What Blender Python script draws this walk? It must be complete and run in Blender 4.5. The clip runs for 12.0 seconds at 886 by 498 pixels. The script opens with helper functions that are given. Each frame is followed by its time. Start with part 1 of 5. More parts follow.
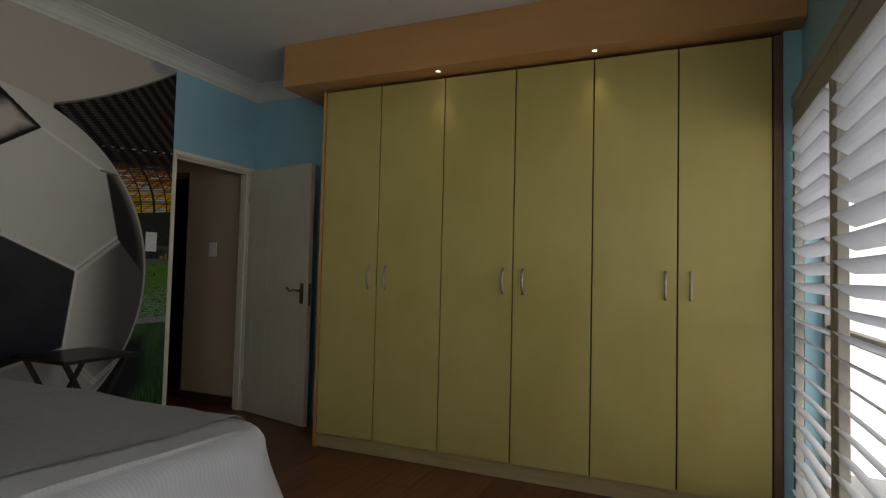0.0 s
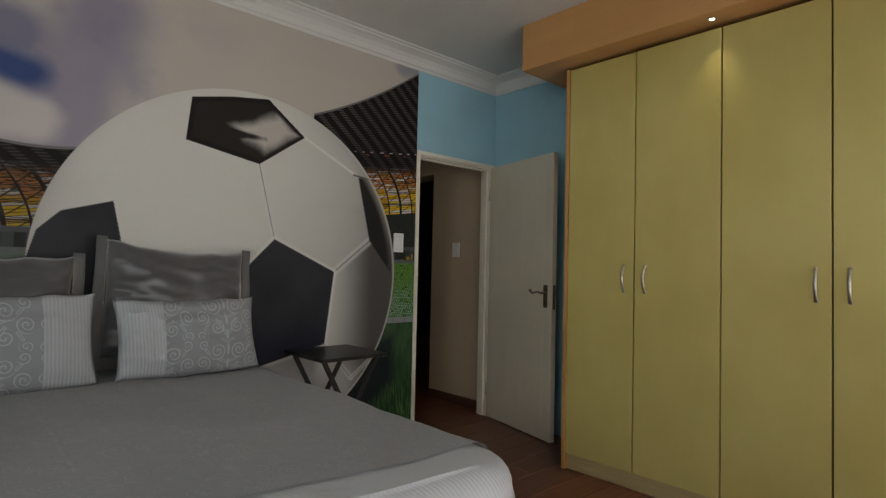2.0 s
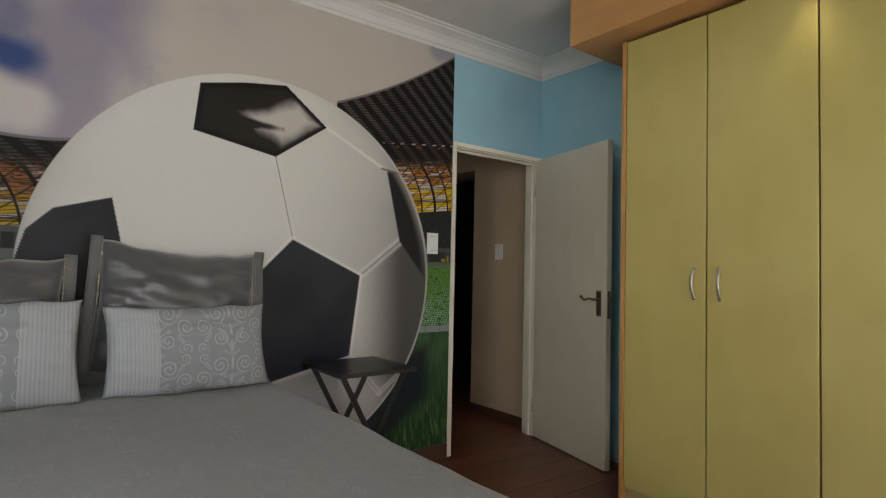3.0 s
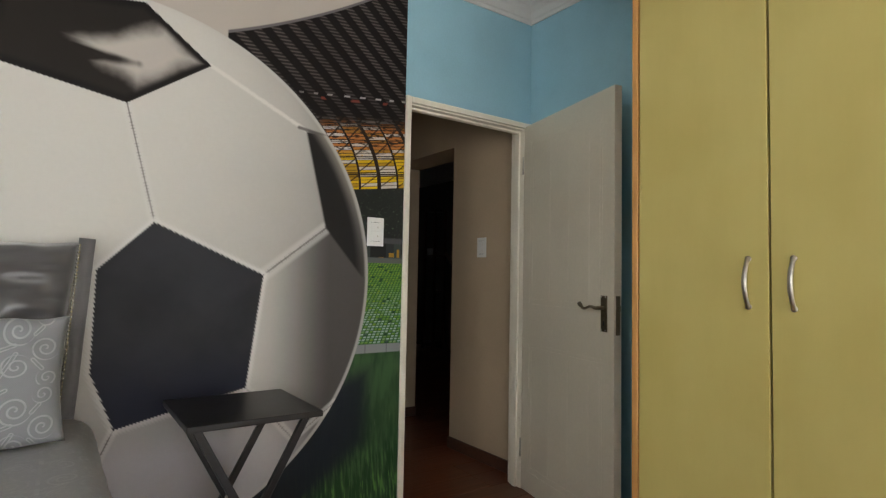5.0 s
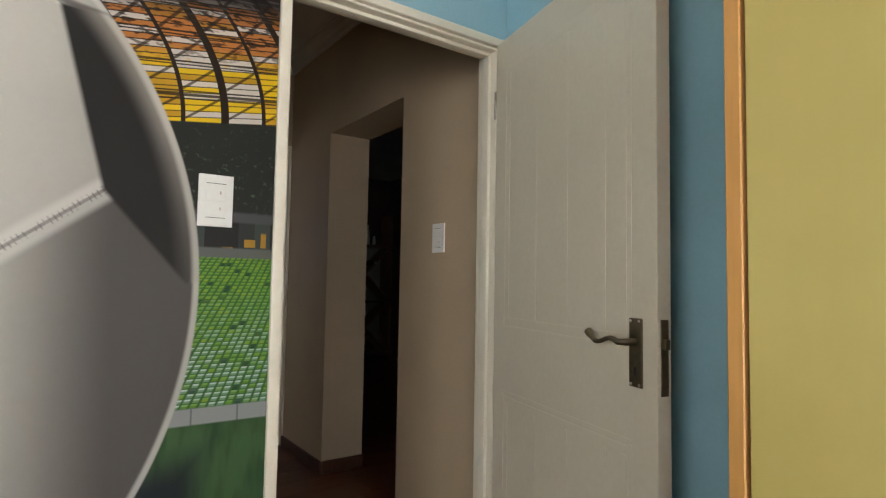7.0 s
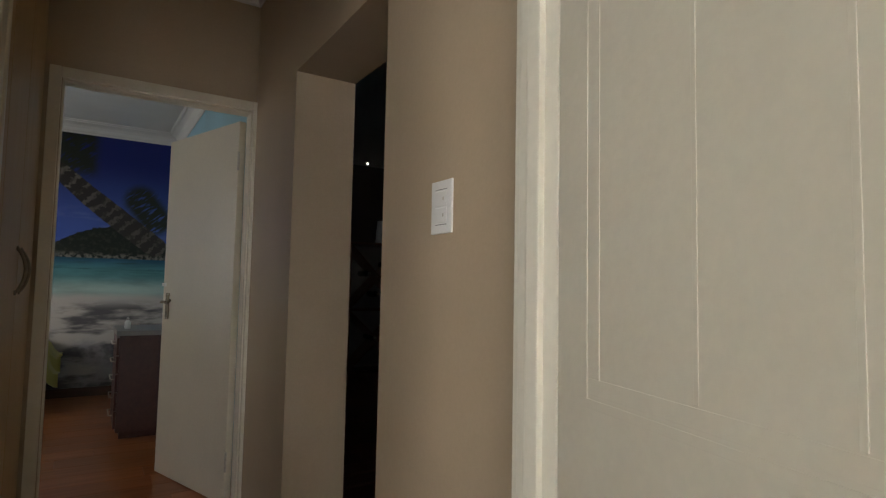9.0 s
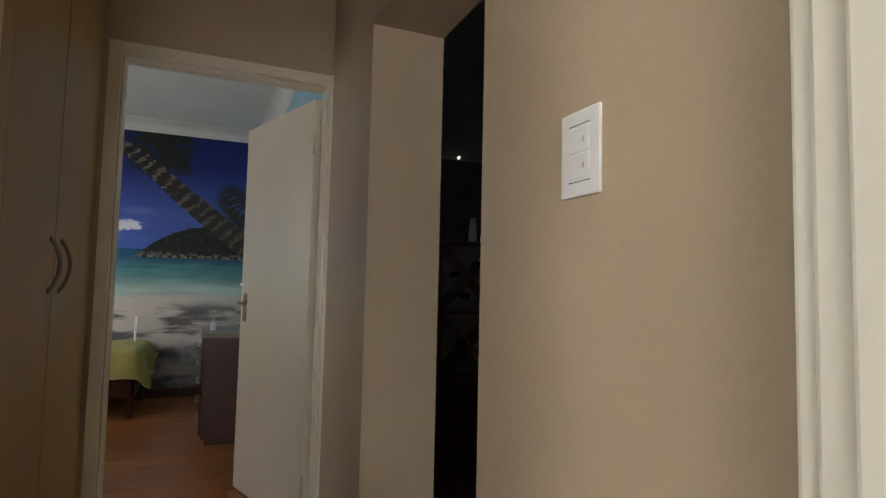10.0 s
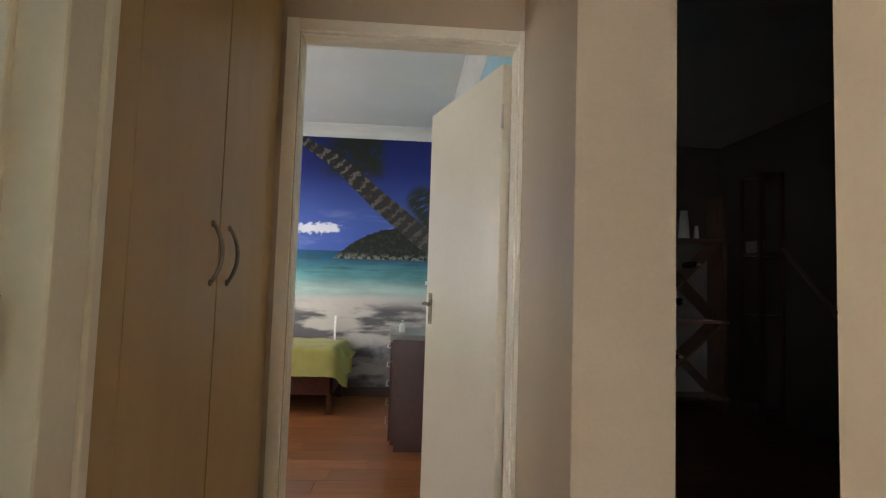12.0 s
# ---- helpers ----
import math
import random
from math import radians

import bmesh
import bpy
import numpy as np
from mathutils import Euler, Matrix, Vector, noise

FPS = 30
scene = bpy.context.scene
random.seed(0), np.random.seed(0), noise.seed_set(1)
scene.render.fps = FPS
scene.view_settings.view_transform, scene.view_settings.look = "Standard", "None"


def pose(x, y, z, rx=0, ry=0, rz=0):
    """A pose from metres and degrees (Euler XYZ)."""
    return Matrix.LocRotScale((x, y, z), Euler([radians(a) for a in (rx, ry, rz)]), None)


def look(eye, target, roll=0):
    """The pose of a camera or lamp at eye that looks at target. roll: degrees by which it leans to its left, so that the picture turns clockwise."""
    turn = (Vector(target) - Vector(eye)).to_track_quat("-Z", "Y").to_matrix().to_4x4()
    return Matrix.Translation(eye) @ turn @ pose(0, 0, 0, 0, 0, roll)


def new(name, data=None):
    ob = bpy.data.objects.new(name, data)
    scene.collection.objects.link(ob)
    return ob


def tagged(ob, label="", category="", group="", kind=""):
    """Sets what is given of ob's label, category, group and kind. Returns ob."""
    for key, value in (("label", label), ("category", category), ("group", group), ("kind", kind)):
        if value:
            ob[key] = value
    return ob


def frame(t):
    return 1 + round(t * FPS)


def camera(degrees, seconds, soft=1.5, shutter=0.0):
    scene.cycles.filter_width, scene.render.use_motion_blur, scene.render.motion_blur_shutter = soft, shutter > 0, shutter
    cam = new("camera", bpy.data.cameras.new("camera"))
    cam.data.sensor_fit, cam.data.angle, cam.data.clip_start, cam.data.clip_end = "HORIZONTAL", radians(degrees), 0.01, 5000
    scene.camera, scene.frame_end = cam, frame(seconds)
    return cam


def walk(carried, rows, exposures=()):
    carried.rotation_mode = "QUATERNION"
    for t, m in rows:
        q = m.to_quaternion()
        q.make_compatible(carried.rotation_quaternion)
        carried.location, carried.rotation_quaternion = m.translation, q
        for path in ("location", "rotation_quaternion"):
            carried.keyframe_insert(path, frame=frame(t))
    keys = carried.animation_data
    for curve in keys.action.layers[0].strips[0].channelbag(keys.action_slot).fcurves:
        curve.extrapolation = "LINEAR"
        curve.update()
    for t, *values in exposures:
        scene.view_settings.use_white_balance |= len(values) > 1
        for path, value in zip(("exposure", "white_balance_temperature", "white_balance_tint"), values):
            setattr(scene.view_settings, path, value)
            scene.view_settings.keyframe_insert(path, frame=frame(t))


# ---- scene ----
cam = camera(77.0, 12.0, soft=1.25)
PATH = [
    (0, look((-3.756, -3.393, 1.199), (-1.922, -2.601, 1.285), 1.4)),
    (0.5, look((-3.704, -3.357, 1.195), (-1.973, -2.359, 1.276), 1.4)),
    (1, look((-3.637, -3.3, 1.181), (-2.017, -2.129, 1.259), 1.3)),
    (1.5, look((-3.532, -3.188, 1.197), (-2.029, -1.87, 1.269), 1.3)),
    (2, look((-3.429, -3.103, 1.198), (-2.079, -1.629, 1.265), 1.3)),
    (2.5, look((-3.279, -2.992, 1.196), (-2.016, -1.443, 1.267), 1.3)),
    (4.5, look((-2.484, -2.449, 1.172), (-1.345, -0.808, 1.267), 1.1)),
    (5, look((-2.247, -2.313, 1.157), (-1.101, -0.677, 1.261), 1.1)),
    (5.5, look((-2.006, -2.143, 1.159), (-0.845, -0.518, 1.269), 0.9)),
    (6, look((-1.753, -1.96, 1.15), (-0.587, -0.339, 1.265), 0.9)),
    (6.5, look((-1.536, -1.746, 1.154), (-0.37, -0.125, 1.269), 0.9)),
    (7, look((-1.362, -1.499, 1.171), (-0.207, 0.129, 1.286), 1.0)),
    (7.5, look((-1.169, -1.288, 1.168), (-0.018, 0.344, 1.288), 1.1)),
    (9.5, look((-0.546, -0.38, 1.175), (0.405, 1.375, 1.307), 1.2)),
    (10, look((-0.46, -0.157, 1.161), (0.315, 1.682, 1.293), 1.3)),
    (10.5, look((-0.411, 0.05, 1.167), (0.179, 1.957, 1.296), 1.4)),
    (11, look((-0.364, 0.209, 1.151), (-0.002, 2.172, 1.279), 1.6)),
    (11.5, look((-0.356, 0.293, 1.131), (-0.137, 2.276, 1.261), 1.7)),
    (12, look((-0.387, 0.31, 1.13), (-0.257, 2.302, 1.263), 1.8)),
]
walk(cam, PATH, exposures=[(0.0, -4.8), (0.5, -4.45), (1.0, -4.22), (2.0, -3.85), (2.5, -3.6), (4.5, -3.1), (6.0, -2.8), (7.5, -2.42), (9.5, -1.92), (10.0, -1.62), (11.0, -1.42), (12.0, -0.74)])

# ---- light ----
world = bpy.data.worlds.new("sky")
scene.world = world
world.use_nodes = True
wn = world.node_tree
sky = wn.nodes.new("ShaderNodeTexSky")
sky.sky_type, sky.sun_disc = "NISHITA", False
sky.sun_elevation, sky.sun_rotation = radians(48), radians(200)
wn.links.new(sky.outputs[0], wn.nodes["Background"].inputs[0])
wn.nodes["Background"].inputs[1].default_value = 0.12


def lamp(name, kind, m, power, colour, **more):
    data = bpy.data.lights.new(name, kind)
    data.energy, data.color = power, colour
    if kind == "AREA":
        data.shape, data.size, data.size_y = "RECTANGLE", more["size"][0], more["size"][1]
    if kind == "SPOT":
        data.spot_size, data.spot_blend, data.shadow_soft_size = more["angle"], 0.8, 0.03
    ob = new(name, data)
    ob.matrix_world = m
    return ob


sun = bpy.data.lights.new("sun", "SUN")
sun.energy, sun.angle, sun.color = 5.0, radians(0.5), (1.0, 0.95, 0.88)
new("sun", sun).matrix_world = look((0, -10, 12), (-1, -4.5, 6.0))

# daylight in the openings of the patio door and the far bedroom
lamp("patio_daylight", "AREA", pose(-2.35, -4.5, 1.6, 90, 0, 0), 1330, (1.0, 0.96, 0.90), size=(3.9, 3.2))
# fill light from the west, through an added window that is never seen
lamp("west_fill_light", "AREA", pose(-4.95, -2.85, 1.75, 90, 0, -90), 240, (1.0, 0.96, 0.90), size=(1.3, 1.2))
lamp("far_room_daylight", "AREA", pose(-3.3, 4.4, 1.5, 90, 0, -90), 66, (1.0, 0.97, 0.93), size=(1.8, 1.3))
# fill added in the side room, behind an unseen opening, to brighten the hall
lamp("side_room_fill", "AREA", pose(-2.55, 0.75, 1.6, 90, 0, -90), 13, (1.0, 0.92, 0.80), size=(0.8, 0.9))


# ---- materials ----
class Ex:
    """A number in a node tree, for arithmetic."""

    def __init__(self, tree, value):
        self.tree, self.value = tree, value

    def put(self, socket):
        if isinstance(self.value, (int, float)):
            socket.default_value = self.value
        else:
            self.tree.links.new(self.value, socket)

    def op(self, kind, *others):
        node = self.tree.nodes.new("ShaderNodeMath")
        node.operation = kind
        self.put(node.inputs[0])
        for i, o in enumerate(others):
            (o if isinstance(o, Ex) else Ex(self.tree, float(o))).put(node.inputs[i + 1])
        return Ex(self.tree, node.outputs[0])

    def __add__(self, o): return self.op("ADD", o)
    def __sub__(self, o): return self.op("SUBTRACT", o)
    def __mul__(self, o): return self.op("MULTIPLY", o)
    def __truediv__(self, o): return self.op("DIVIDE", o)
    def __rsub__(self, o): return Ex(self.tree, float(o)).op("SUBTRACT", self)
    def __radd__(self, o): return self.op("ADD", o)
    def __rmul__(self, o): return self.op("MULTIPLY", o)
    def lo(self, o): return self.op("MINIMUM", o)
    def hi(self, o): return self.op("MAXIMUM", o)
    def size(self): return self.op("ABSOLUTE")
    def root(self): return self.hi(0.0).op("SQRT")
    def fract(self): return self.op("FRACT")
    def floor(self): return self.op("FLOOR")
    def sine(self): return self.op("SINE")

    def ramp(self, a, b, lo=0.0, hi=1.0):
        """Smoothly from lo at a to hi at b."""
        node = self.tree.nodes.new("ShaderNodeMapRange")
        node.interpolation_type = "SMOOTHSTEP"
        if a > b:
            a, b, lo, hi = b, a, hi, lo
        for i, v in enumerate((a, b, lo, hi)):
            node.inputs[i + 1].default_value = v
        self.put(node.inputs[0])
        return Ex(self.tree, node.outputs[0])


def place_of(tree):
    """World position as three numbers."""
    geo = tree.nodes.new("ShaderNodeNewGeometry")
    sep = tree.nodes.new("ShaderNodeSeparateXYZ")
    tree.links.new(geo.outputs["Position"], sep.inputs[0])
    return [Ex(tree, o) for o in sep.outputs]


def grain(tree, x, y, z, scale=1.0, detail=3.0, rough=0.55):
    join = tree.nodes.new("ShaderNodeCombineXYZ")
    for socket, v in zip(join.inputs, (x, y, z)):
        (v if isinstance(v, Ex) else Ex(tree, float(v))).put(socket)
    tex = tree.nodes.new("ShaderNodeTexNoise")
    tex.inputs["Scale"].default_value, tex.inputs["Detail"].default_value, tex.inputs["Roughness"].default_value = scale, detail, rough
    tree.links.new(join.outputs[0], tex.inputs["Vector"])
    return Ex(tree, tex.outputs["Fac"])


class Col:
    """A colour in a node tree."""

    def __init__(self, tree, value):
        self.tree, self.value = tree, value

    def put(self, socket):
        if isinstance(self.value, tuple):
            socket.default_value = (*self.value, 1.0)
        else:
            self.tree.links.new(self.value, socket)

    def mix(self, other, k):
        node = self.tree.nodes.new("ShaderNodeMix")
        node.data_type = "RGBA"
        k.put(node.inputs[0])
        self.put(node.inputs[6])
        (other if isinstance(other, Col) else Col(self.tree, other)).put(node.inputs[7])
        return Col(self.tree, node.outputs[2])

    def scaled(self, k):
        node = self.tree.nodes.new("ShaderNodeMix")
        node.data_type, node.blend_type = "RGBA", "MULTIPLY"
        node.inputs[0].default_value = 1.0
        self.put(node.inputs[6])
        join = self.tree.nodes.new("ShaderNodeCombineColor")
        for s in join.inputs:
            k.put(s)
        self.tree.links.new(join.outputs[0], node.inputs[7])
        return Col(self.tree, node.outputs[2])


def blank(name, rough=0.6, metal=0.0, spec=0.5):
    m = bpy.data.materials.new(name)
    m.use_nodes = True
    b = m.node_tree.nodes["Principled BSDF"]
    b.inputs["Roughness"].default_value, b.inputs["Metallic"].default_value = rough, metal
    b.inputs["Specular IOR Level"].default_value = spec
    return m, m.node_tree, b


def relief(tree, b, height, strength, depth=0.002):
    bump = tree.nodes.new("ShaderNodeBump")
    bump.inputs["Strength"].default_value, bump.inputs["Distance"].default_value = strength, depth
    height.put(bump.inputs["Height"])
    tree.links.new(bump.outputs[0], b.inputs["Normal"])


def paint(name, colour, rough=0.6, vary=0.08, bump=0.25, fine=90.0, spec=0.4):
    """Rolled wall paint or lacquer: soft blotches, fine roller relief."""
    m, t, b = blank(name, rough, 0.0, spec)
    x, y, z = place_of(t)
    big = grain(t, x, y, z, 1.7, 4.0)
    small = grain(t, x, y, z, fine, 2.0)
    k = big.ramp(0.3, 0.7, 1.0 - vary, 1.0 + vary * 0.5) * small.ramp(0.2, 0.8, 0.98, 1.02)
    Col(t, colour).scaled(k).put(b.inputs["Base Color"])
    (big * 0.2 + (rough - 0.1)).put(b.inputs["Roughness"])
    relief(t, b, small, bump)
    return m


def wood(name, light, dark, axis, rough=0.45, stretch=14.0, scale=3.0, blotch=0.25, random_piece=0.0, spec=0.4):
    """Wood with its grain along one axis (0, 1, 2)."""
    m, t, b = blank(name, rough, 0.0, spec)
    p = place_of(t)
    if random_piece:
        info = t.nodes.new("ShaderNodeObjectInfo")
        r = Ex(t, info.outputs["Random"])
        p = [p[0] + r * 13.0, p[1] + r * 7.0, p[2] + r * 5.0]
    q = [v if i == axis else v * stretch for i, v in enumerate(p)]
    fibre = grain(t, *q, scale, 5.0, 0.65)
    cloud = grain(t, *p, 1.6, 3.0)
    k = fibre.ramp(0.25, 0.8) * (1.0 - blotch) + cloud.ramp(0.3, 0.7) * blotch
    c = Col(t, light).mix(dark, k)
    if random_piece:
        c = c.scaled(r * random_piece + (1.0 - random_piece / 2))
    c.put(b.inputs["Base Color"])
    (fibre * 0.15 + (rough - 0.07)).put(b.inputs["Roughness"])
    relief(t, b, fibre, 0.12, 0.001)
    return m


def metal(name, colour, rough=0.35):
    m, t, b = blank(name, rough, 1.0)
    x, y, z = place_of(t)
    n = grain(t, x, y, z, 60.0, 3.0)
    Col(t, colour).scaled(n.ramp(0.2, 0.8, 0.8, 1.1)).put(b.inputs["Base Color"])
    (n * 0.25 + (rough - 0.1)).put(b.inputs["Roughness"])
    return m


def cloth(name, colour, rough=0.85, weave=420.0, vary=0.12, sheen=0.2, bump=0.3):
    m, t, b = blank(name, rough, 0.0, 0.2)
    x, y, z = place_of(t)
    w = (x * weave).sine() * (y * weave).sine() + (z * weave).sine() * 0.6
    big = grain(t, x, y, z, 5.0, 4.0)
    Col(t, colour).scaled(big.ramp(0.3, 0.7, 1.0 - vary, 1.0 + vary)).put(b.inputs["Base Color"])
    b.inputs["Sheen Weight"].default_value = sheen
    relief(t, b, w * 0.3 + big, bump, 0.0015)
    return m


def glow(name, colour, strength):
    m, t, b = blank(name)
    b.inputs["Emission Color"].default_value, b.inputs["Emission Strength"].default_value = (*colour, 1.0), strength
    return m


BLUE = paint("blue_wall_paint", (0.33, 0.56, 0.66), 0.55)
BEIGE = paint("beige_wall_paint", (0.522, 0.412, 0.285), 0.42)
WHITE = paint("white_ceiling_paint", (0.74, 0.72, 0.69), 0.8, 0.05)
GLOSS = paint("cream_gloss_enamel", (0.75, 0.69, 0.56), 0.32, 0.05, 0.12, 60.0, 0.5)
FRAME = paint("white_frame_enamel", (0.86, 0.81, 0.68), 0.32, 0.06, 0.12, 60.0, 0.5)
# base colour lowered to stand for the shade in the unlit room
SHADE_WALL = paint("shade_darkened_wall", (0.11, 0.085, 0.07), 0.8)
BIRCH = wood("yellow_birch_foil", (0.57, 0.485, 0.17), (0.48, 0.395, 0.12), 2, 0.4, 5.0, 2.2, 0.75)
HALL_WOOD = wood("brown_oak_foil", (0.54, 0.36, 0.155), (0.45, 0.29, 0.11), 2, 0.4, 7.0, 2.5, 0.65)
EDGE = wood("orange_edging", (0.62, 0.33, 0.10), (0.50, 0.25, 0.07), 2, 0.4)
PELMET = wood("tan_pelmet_board", (0.58, 0.32, 0.12), (0.50, 0.26, 0.09), 1, 0.5, 10.0, 2.0, 0.5)
PLINTH = wood("pale_plinth_board", (0.50, 0.40, 0.20), (0.40, 0.31, 0.15), 1, 0.5)
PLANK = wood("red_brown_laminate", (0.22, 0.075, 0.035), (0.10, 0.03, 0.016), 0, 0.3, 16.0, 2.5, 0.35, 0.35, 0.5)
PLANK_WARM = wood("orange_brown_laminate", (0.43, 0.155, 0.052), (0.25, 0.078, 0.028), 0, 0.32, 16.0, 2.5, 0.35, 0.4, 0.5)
SKIRT = wood("dark_skirting", (0.10, 0.045, 0.028), (0.055, 0.025, 0.016), 0, 0.4)
GAP = paint("shadow_gap_board", (0.05, 0.035, 0.02), 0.9)
STEEL = metal("satin_nickel", (0.62, 0.58, 0.52), 0.38)
PEWTER = metal("dull_pewter", (0.30, 0.26, 0.20), 0.42)
BRASS = metal("aged_bronze", (0.23, 0.19, 0.13), 0.45)
PLASTIC = paint("white_switch_plastic", (0.82, 0.82, 0.80), 0.3, 0.02, 0.05)
SLIT = paint("dark_slit", (0.05, 0.05, 0.05), 0.7)
BLACK = paint("black_table_lacquer", (0.014, 0.013, 0.014), 0.34, 0.1, 0.03, 80.0, 0.4)
SLAT = paint("white_blind_slat", (0.84, 0.84, 0.84), 0.45, 0.04, 0.1)
see = SLAT.node_tree.nodes.new("ShaderNodeBsdfTranslucent")
see.inputs["Color"].default_value = (0.85, 0.86, 0.90, 1)
both = SLAT.node_tree.nodes.new("ShaderNodeMixShader")
both.inputs["Fac"].default_value = 0.68
for node in list(SLAT.node_tree.nodes):
    if node.bl_idname == "ShaderNodeOutputMaterial":
        SLAT.node_tree.links.new(node.inputs["Surface"].links[0].from_socket, both.inputs[1])
        SLAT.node_tree.links.new(see.outputs[0], both.inputs[2])
        SLAT.node_tree.links.new(both.outputs[0], node.inputs["Surface"])
TAPE = cloth("grey_ladder_tape", (0.40, 0.37, 0.31))
ALU = metal("window_aluminium", (0.30, 0.27, 0.23), 0.5)
MAHOGANY = wood("mahogany_veneer", (0.10, 0.035, 0.028), (0.055, 0.018, 0.016), 1, 0.35)
RACK = wood("dark_rack_wood", (0.22, 0.115, 0.075), (0.12, 0.06, 0.04), 2, 0.45)
STONE = paint("grey_dresser_top", (0.34, 0.31, 0.30), 0.4)
YELLOW = cloth("yellow_bedspread", (0.74, 0.67, 0.23), vary=0.08)
LINEN = cloth("pale_grey_quilt", (0.42, 0.42, 0.42))
SATIN_EDGE = cloth("grey_satin_flange", (0.27, 0.26, 0.26), 0.4)
GROUND = paint("pale_paving", (0.55, 0.53, 0.50), 0.9)


# ---- building helpers ----
def box(bm, x0, x1, y0, y1, z0, z1, bevel=0.0, seg=1):
    made = bmesh.ops.create_cube(bm, size=1.0, matrix=Matrix.LocRotScale(
        ((x0 + x1) / 2, (y0 + y1) / 2, (z0 + z1) / 2), None, (x1 - x0, y1 - y0, z1 - z0)))
    if bevel:
        edges = {e for v in made["verts"] for e in v.link_edges}
        bmesh.ops.bevel(bm, geom=list(edges), offset=bevel, segments=seg, affect="EDGES", profile=0.6)
    return made["verts"]


def mesh_of(name, bm, material, smooth=False):
    me = bpy.data.meshes.new(name)
    bm.to_mesh(me)
    bm.free()
    me.materials.append(material)
    if smooth:
        for p in me.polygons:
            p.use_smooth = True
    return me


def part(name, bm, material, parent, label="", smooth=False):
    ob = new(name, mesh_of(name, bm, material, smooth))
    ob.parent = parent
    return tagged(ob, label)


def boxed(name, dims, material, parent=None, bevel=0.0, label="", seg=1):
    bm = bmesh.new()
    box(bm, *dims, bevel, seg)
    return part(name, bm, material, parent, label)


def thing(name, label, category, at=(0, 0, 0), turn=0.0, group=""):
    ob = new(name)
    ob.empty_display_size = 0.1
    ob.matrix_world = pose(*at, 0, 0, turn)
    return tagged(ob, label, category, group)


def tube(bm, points, radius, seg=10, flat=1.0, hint=None):
    """A round bar along points; flat squeezes its section sideways."""
    rings = []
    n = len(points)
    for i, p in enumerate(points):
        p = Vector(p)
        ahead = (Vector(points[min(i + 1, n - 1)]) - Vector(points[max(i - 1, 0)])).normalized()
        side = ahead.cross(Vector((0, 0, 1)))
        if side.length < 0.01:
            side = ahead.cross(Vector((0, 1, 0)))
        if hint:
            side = Vector(hint)
        side.normalize()
        up = side.cross(ahead)
        r = radius(i / (n - 1)) if callable(radius) else radius
        rings.append([bm.verts.new(p + side * math.cos(a) * r * flat + up * math.sin(a) * r)
                      for a in (2 * math.pi * k / seg for k in range(seg))])
    for a, b in zip(rings, rings[1:]):
        for k in range(seg):
            bm.faces.new((a[k], a[(k + 1) % seg], b[(k + 1) % seg], b[k]))
    bm.faces.new(rings[0][::-1])
    bm.faces.new(rings[-1])


def lathe(bm, profile, seg=24, at=(0, 0, 0)):
    """A turned solid from (radius, height) pairs."""
    rings = [[bm.verts.new((at[0] + r * math.cos(2 * math.pi * k / seg), at[1] + r * math.sin(2 * math.pi * k / seg), at[2] + h))
              for k in range(seg)] for r, h in profile]
    for a, b in zip(rings, rings[1:]):
        for k in range(seg):
            bm.faces.new((a[k], a[(k + 1) % seg], b[(k + 1) % seg], b[k]))
    bm.faces.new(rings[0][::-1])
    bm.faces.new(rings[-1])


def wall(name, dims, material, label, holes=(), axis=0):
    """A wall box along x (axis 0) or y (axis 1), with holes (a, b, z0, z1) cut through it."""
    x0, x1, y0, y1, z0, z1 = dims
    bm = bmesh.new()
    lo, hi = (x0, x1) if axis == 0 else (y0, y1)

    def piece(a, b, c, d):
        if b - a > 1e-4 and d - c > 1e-4:
            box(bm, *((a, b, y0, y1) if axis == 0 else (x0, x1, a, b)), c, d)
    at = lo
    for a, b, c, d in sorted(holes):
        piece(at, a, z0, z1)
        piece(a, b, z0, c)
        piece(a, b, d, z1)
        at = b
    piece(at, hi, z0, z1)
    return tagged(part(name, bm, material, None), label, "wall", kind="structure")


# ---- structure ----
H = 2.75
WEST, SOUTH = -4.75, -3.93
wall("wall_north", (-4.87, 0.31, 0.0, 0.12, 0, H), BLUE, "blue painted bedroom wall with a doorway in it", [(-0.835, -0.045, 0.0, 2.02)])
wall("wall_east", (-0.03, 0.12, -4.05, -0.002, 0, H), BLUE, "plain blue painted bedroom wall behind the wardrobe", axis=1)
# the west opening is added to let the fill light in
wall("wall_west", (-4.87, WEST, -4.05, -0.002, 0, H), BLUE, "blue painted bedroom wall with an added, unseen window", [(-3.5, -2.2, 1.15, 2.35)], axis=1)
wall("wall_south", (-4.748, -0.002, -4.08, SOUTH, 0, H), BLUE, "blue painted wall with a wide patio door", [(-4.1, -0.60, 0.03, 2.02)])
wall("wall_nib", (-0.560, -0.032, SOUTH + 0.001, -3.850, 0, 2.455), BLUE, "short blue painted wall return beside the wardrobe")
# hall
wall("wall_hall_right", (0.04, 0.31, 0.122, 2.39, 0, H), BEIGE, "beige painted hall wall with an open archway", [(0.836, 1.708, 0.0, 2.08)], axis=1)
wall("wall_hall_left", (-1.02, -0.90, 0.122, 2.39, 0, H), BEIGE, "beige painted hall wall with a side doorway", [(0.36, 1.13, 0.0, 2.05), (1.33, 2.33, 0.02, 2.6)], axis=1)
wall("wall_hall_end", (-3.2, 0.22, 2.392, 2.51, 0, H), BEIGE, "beige painted wall at the end of the hall", [(-0.815, 0.05, 0.0, 2.08)])
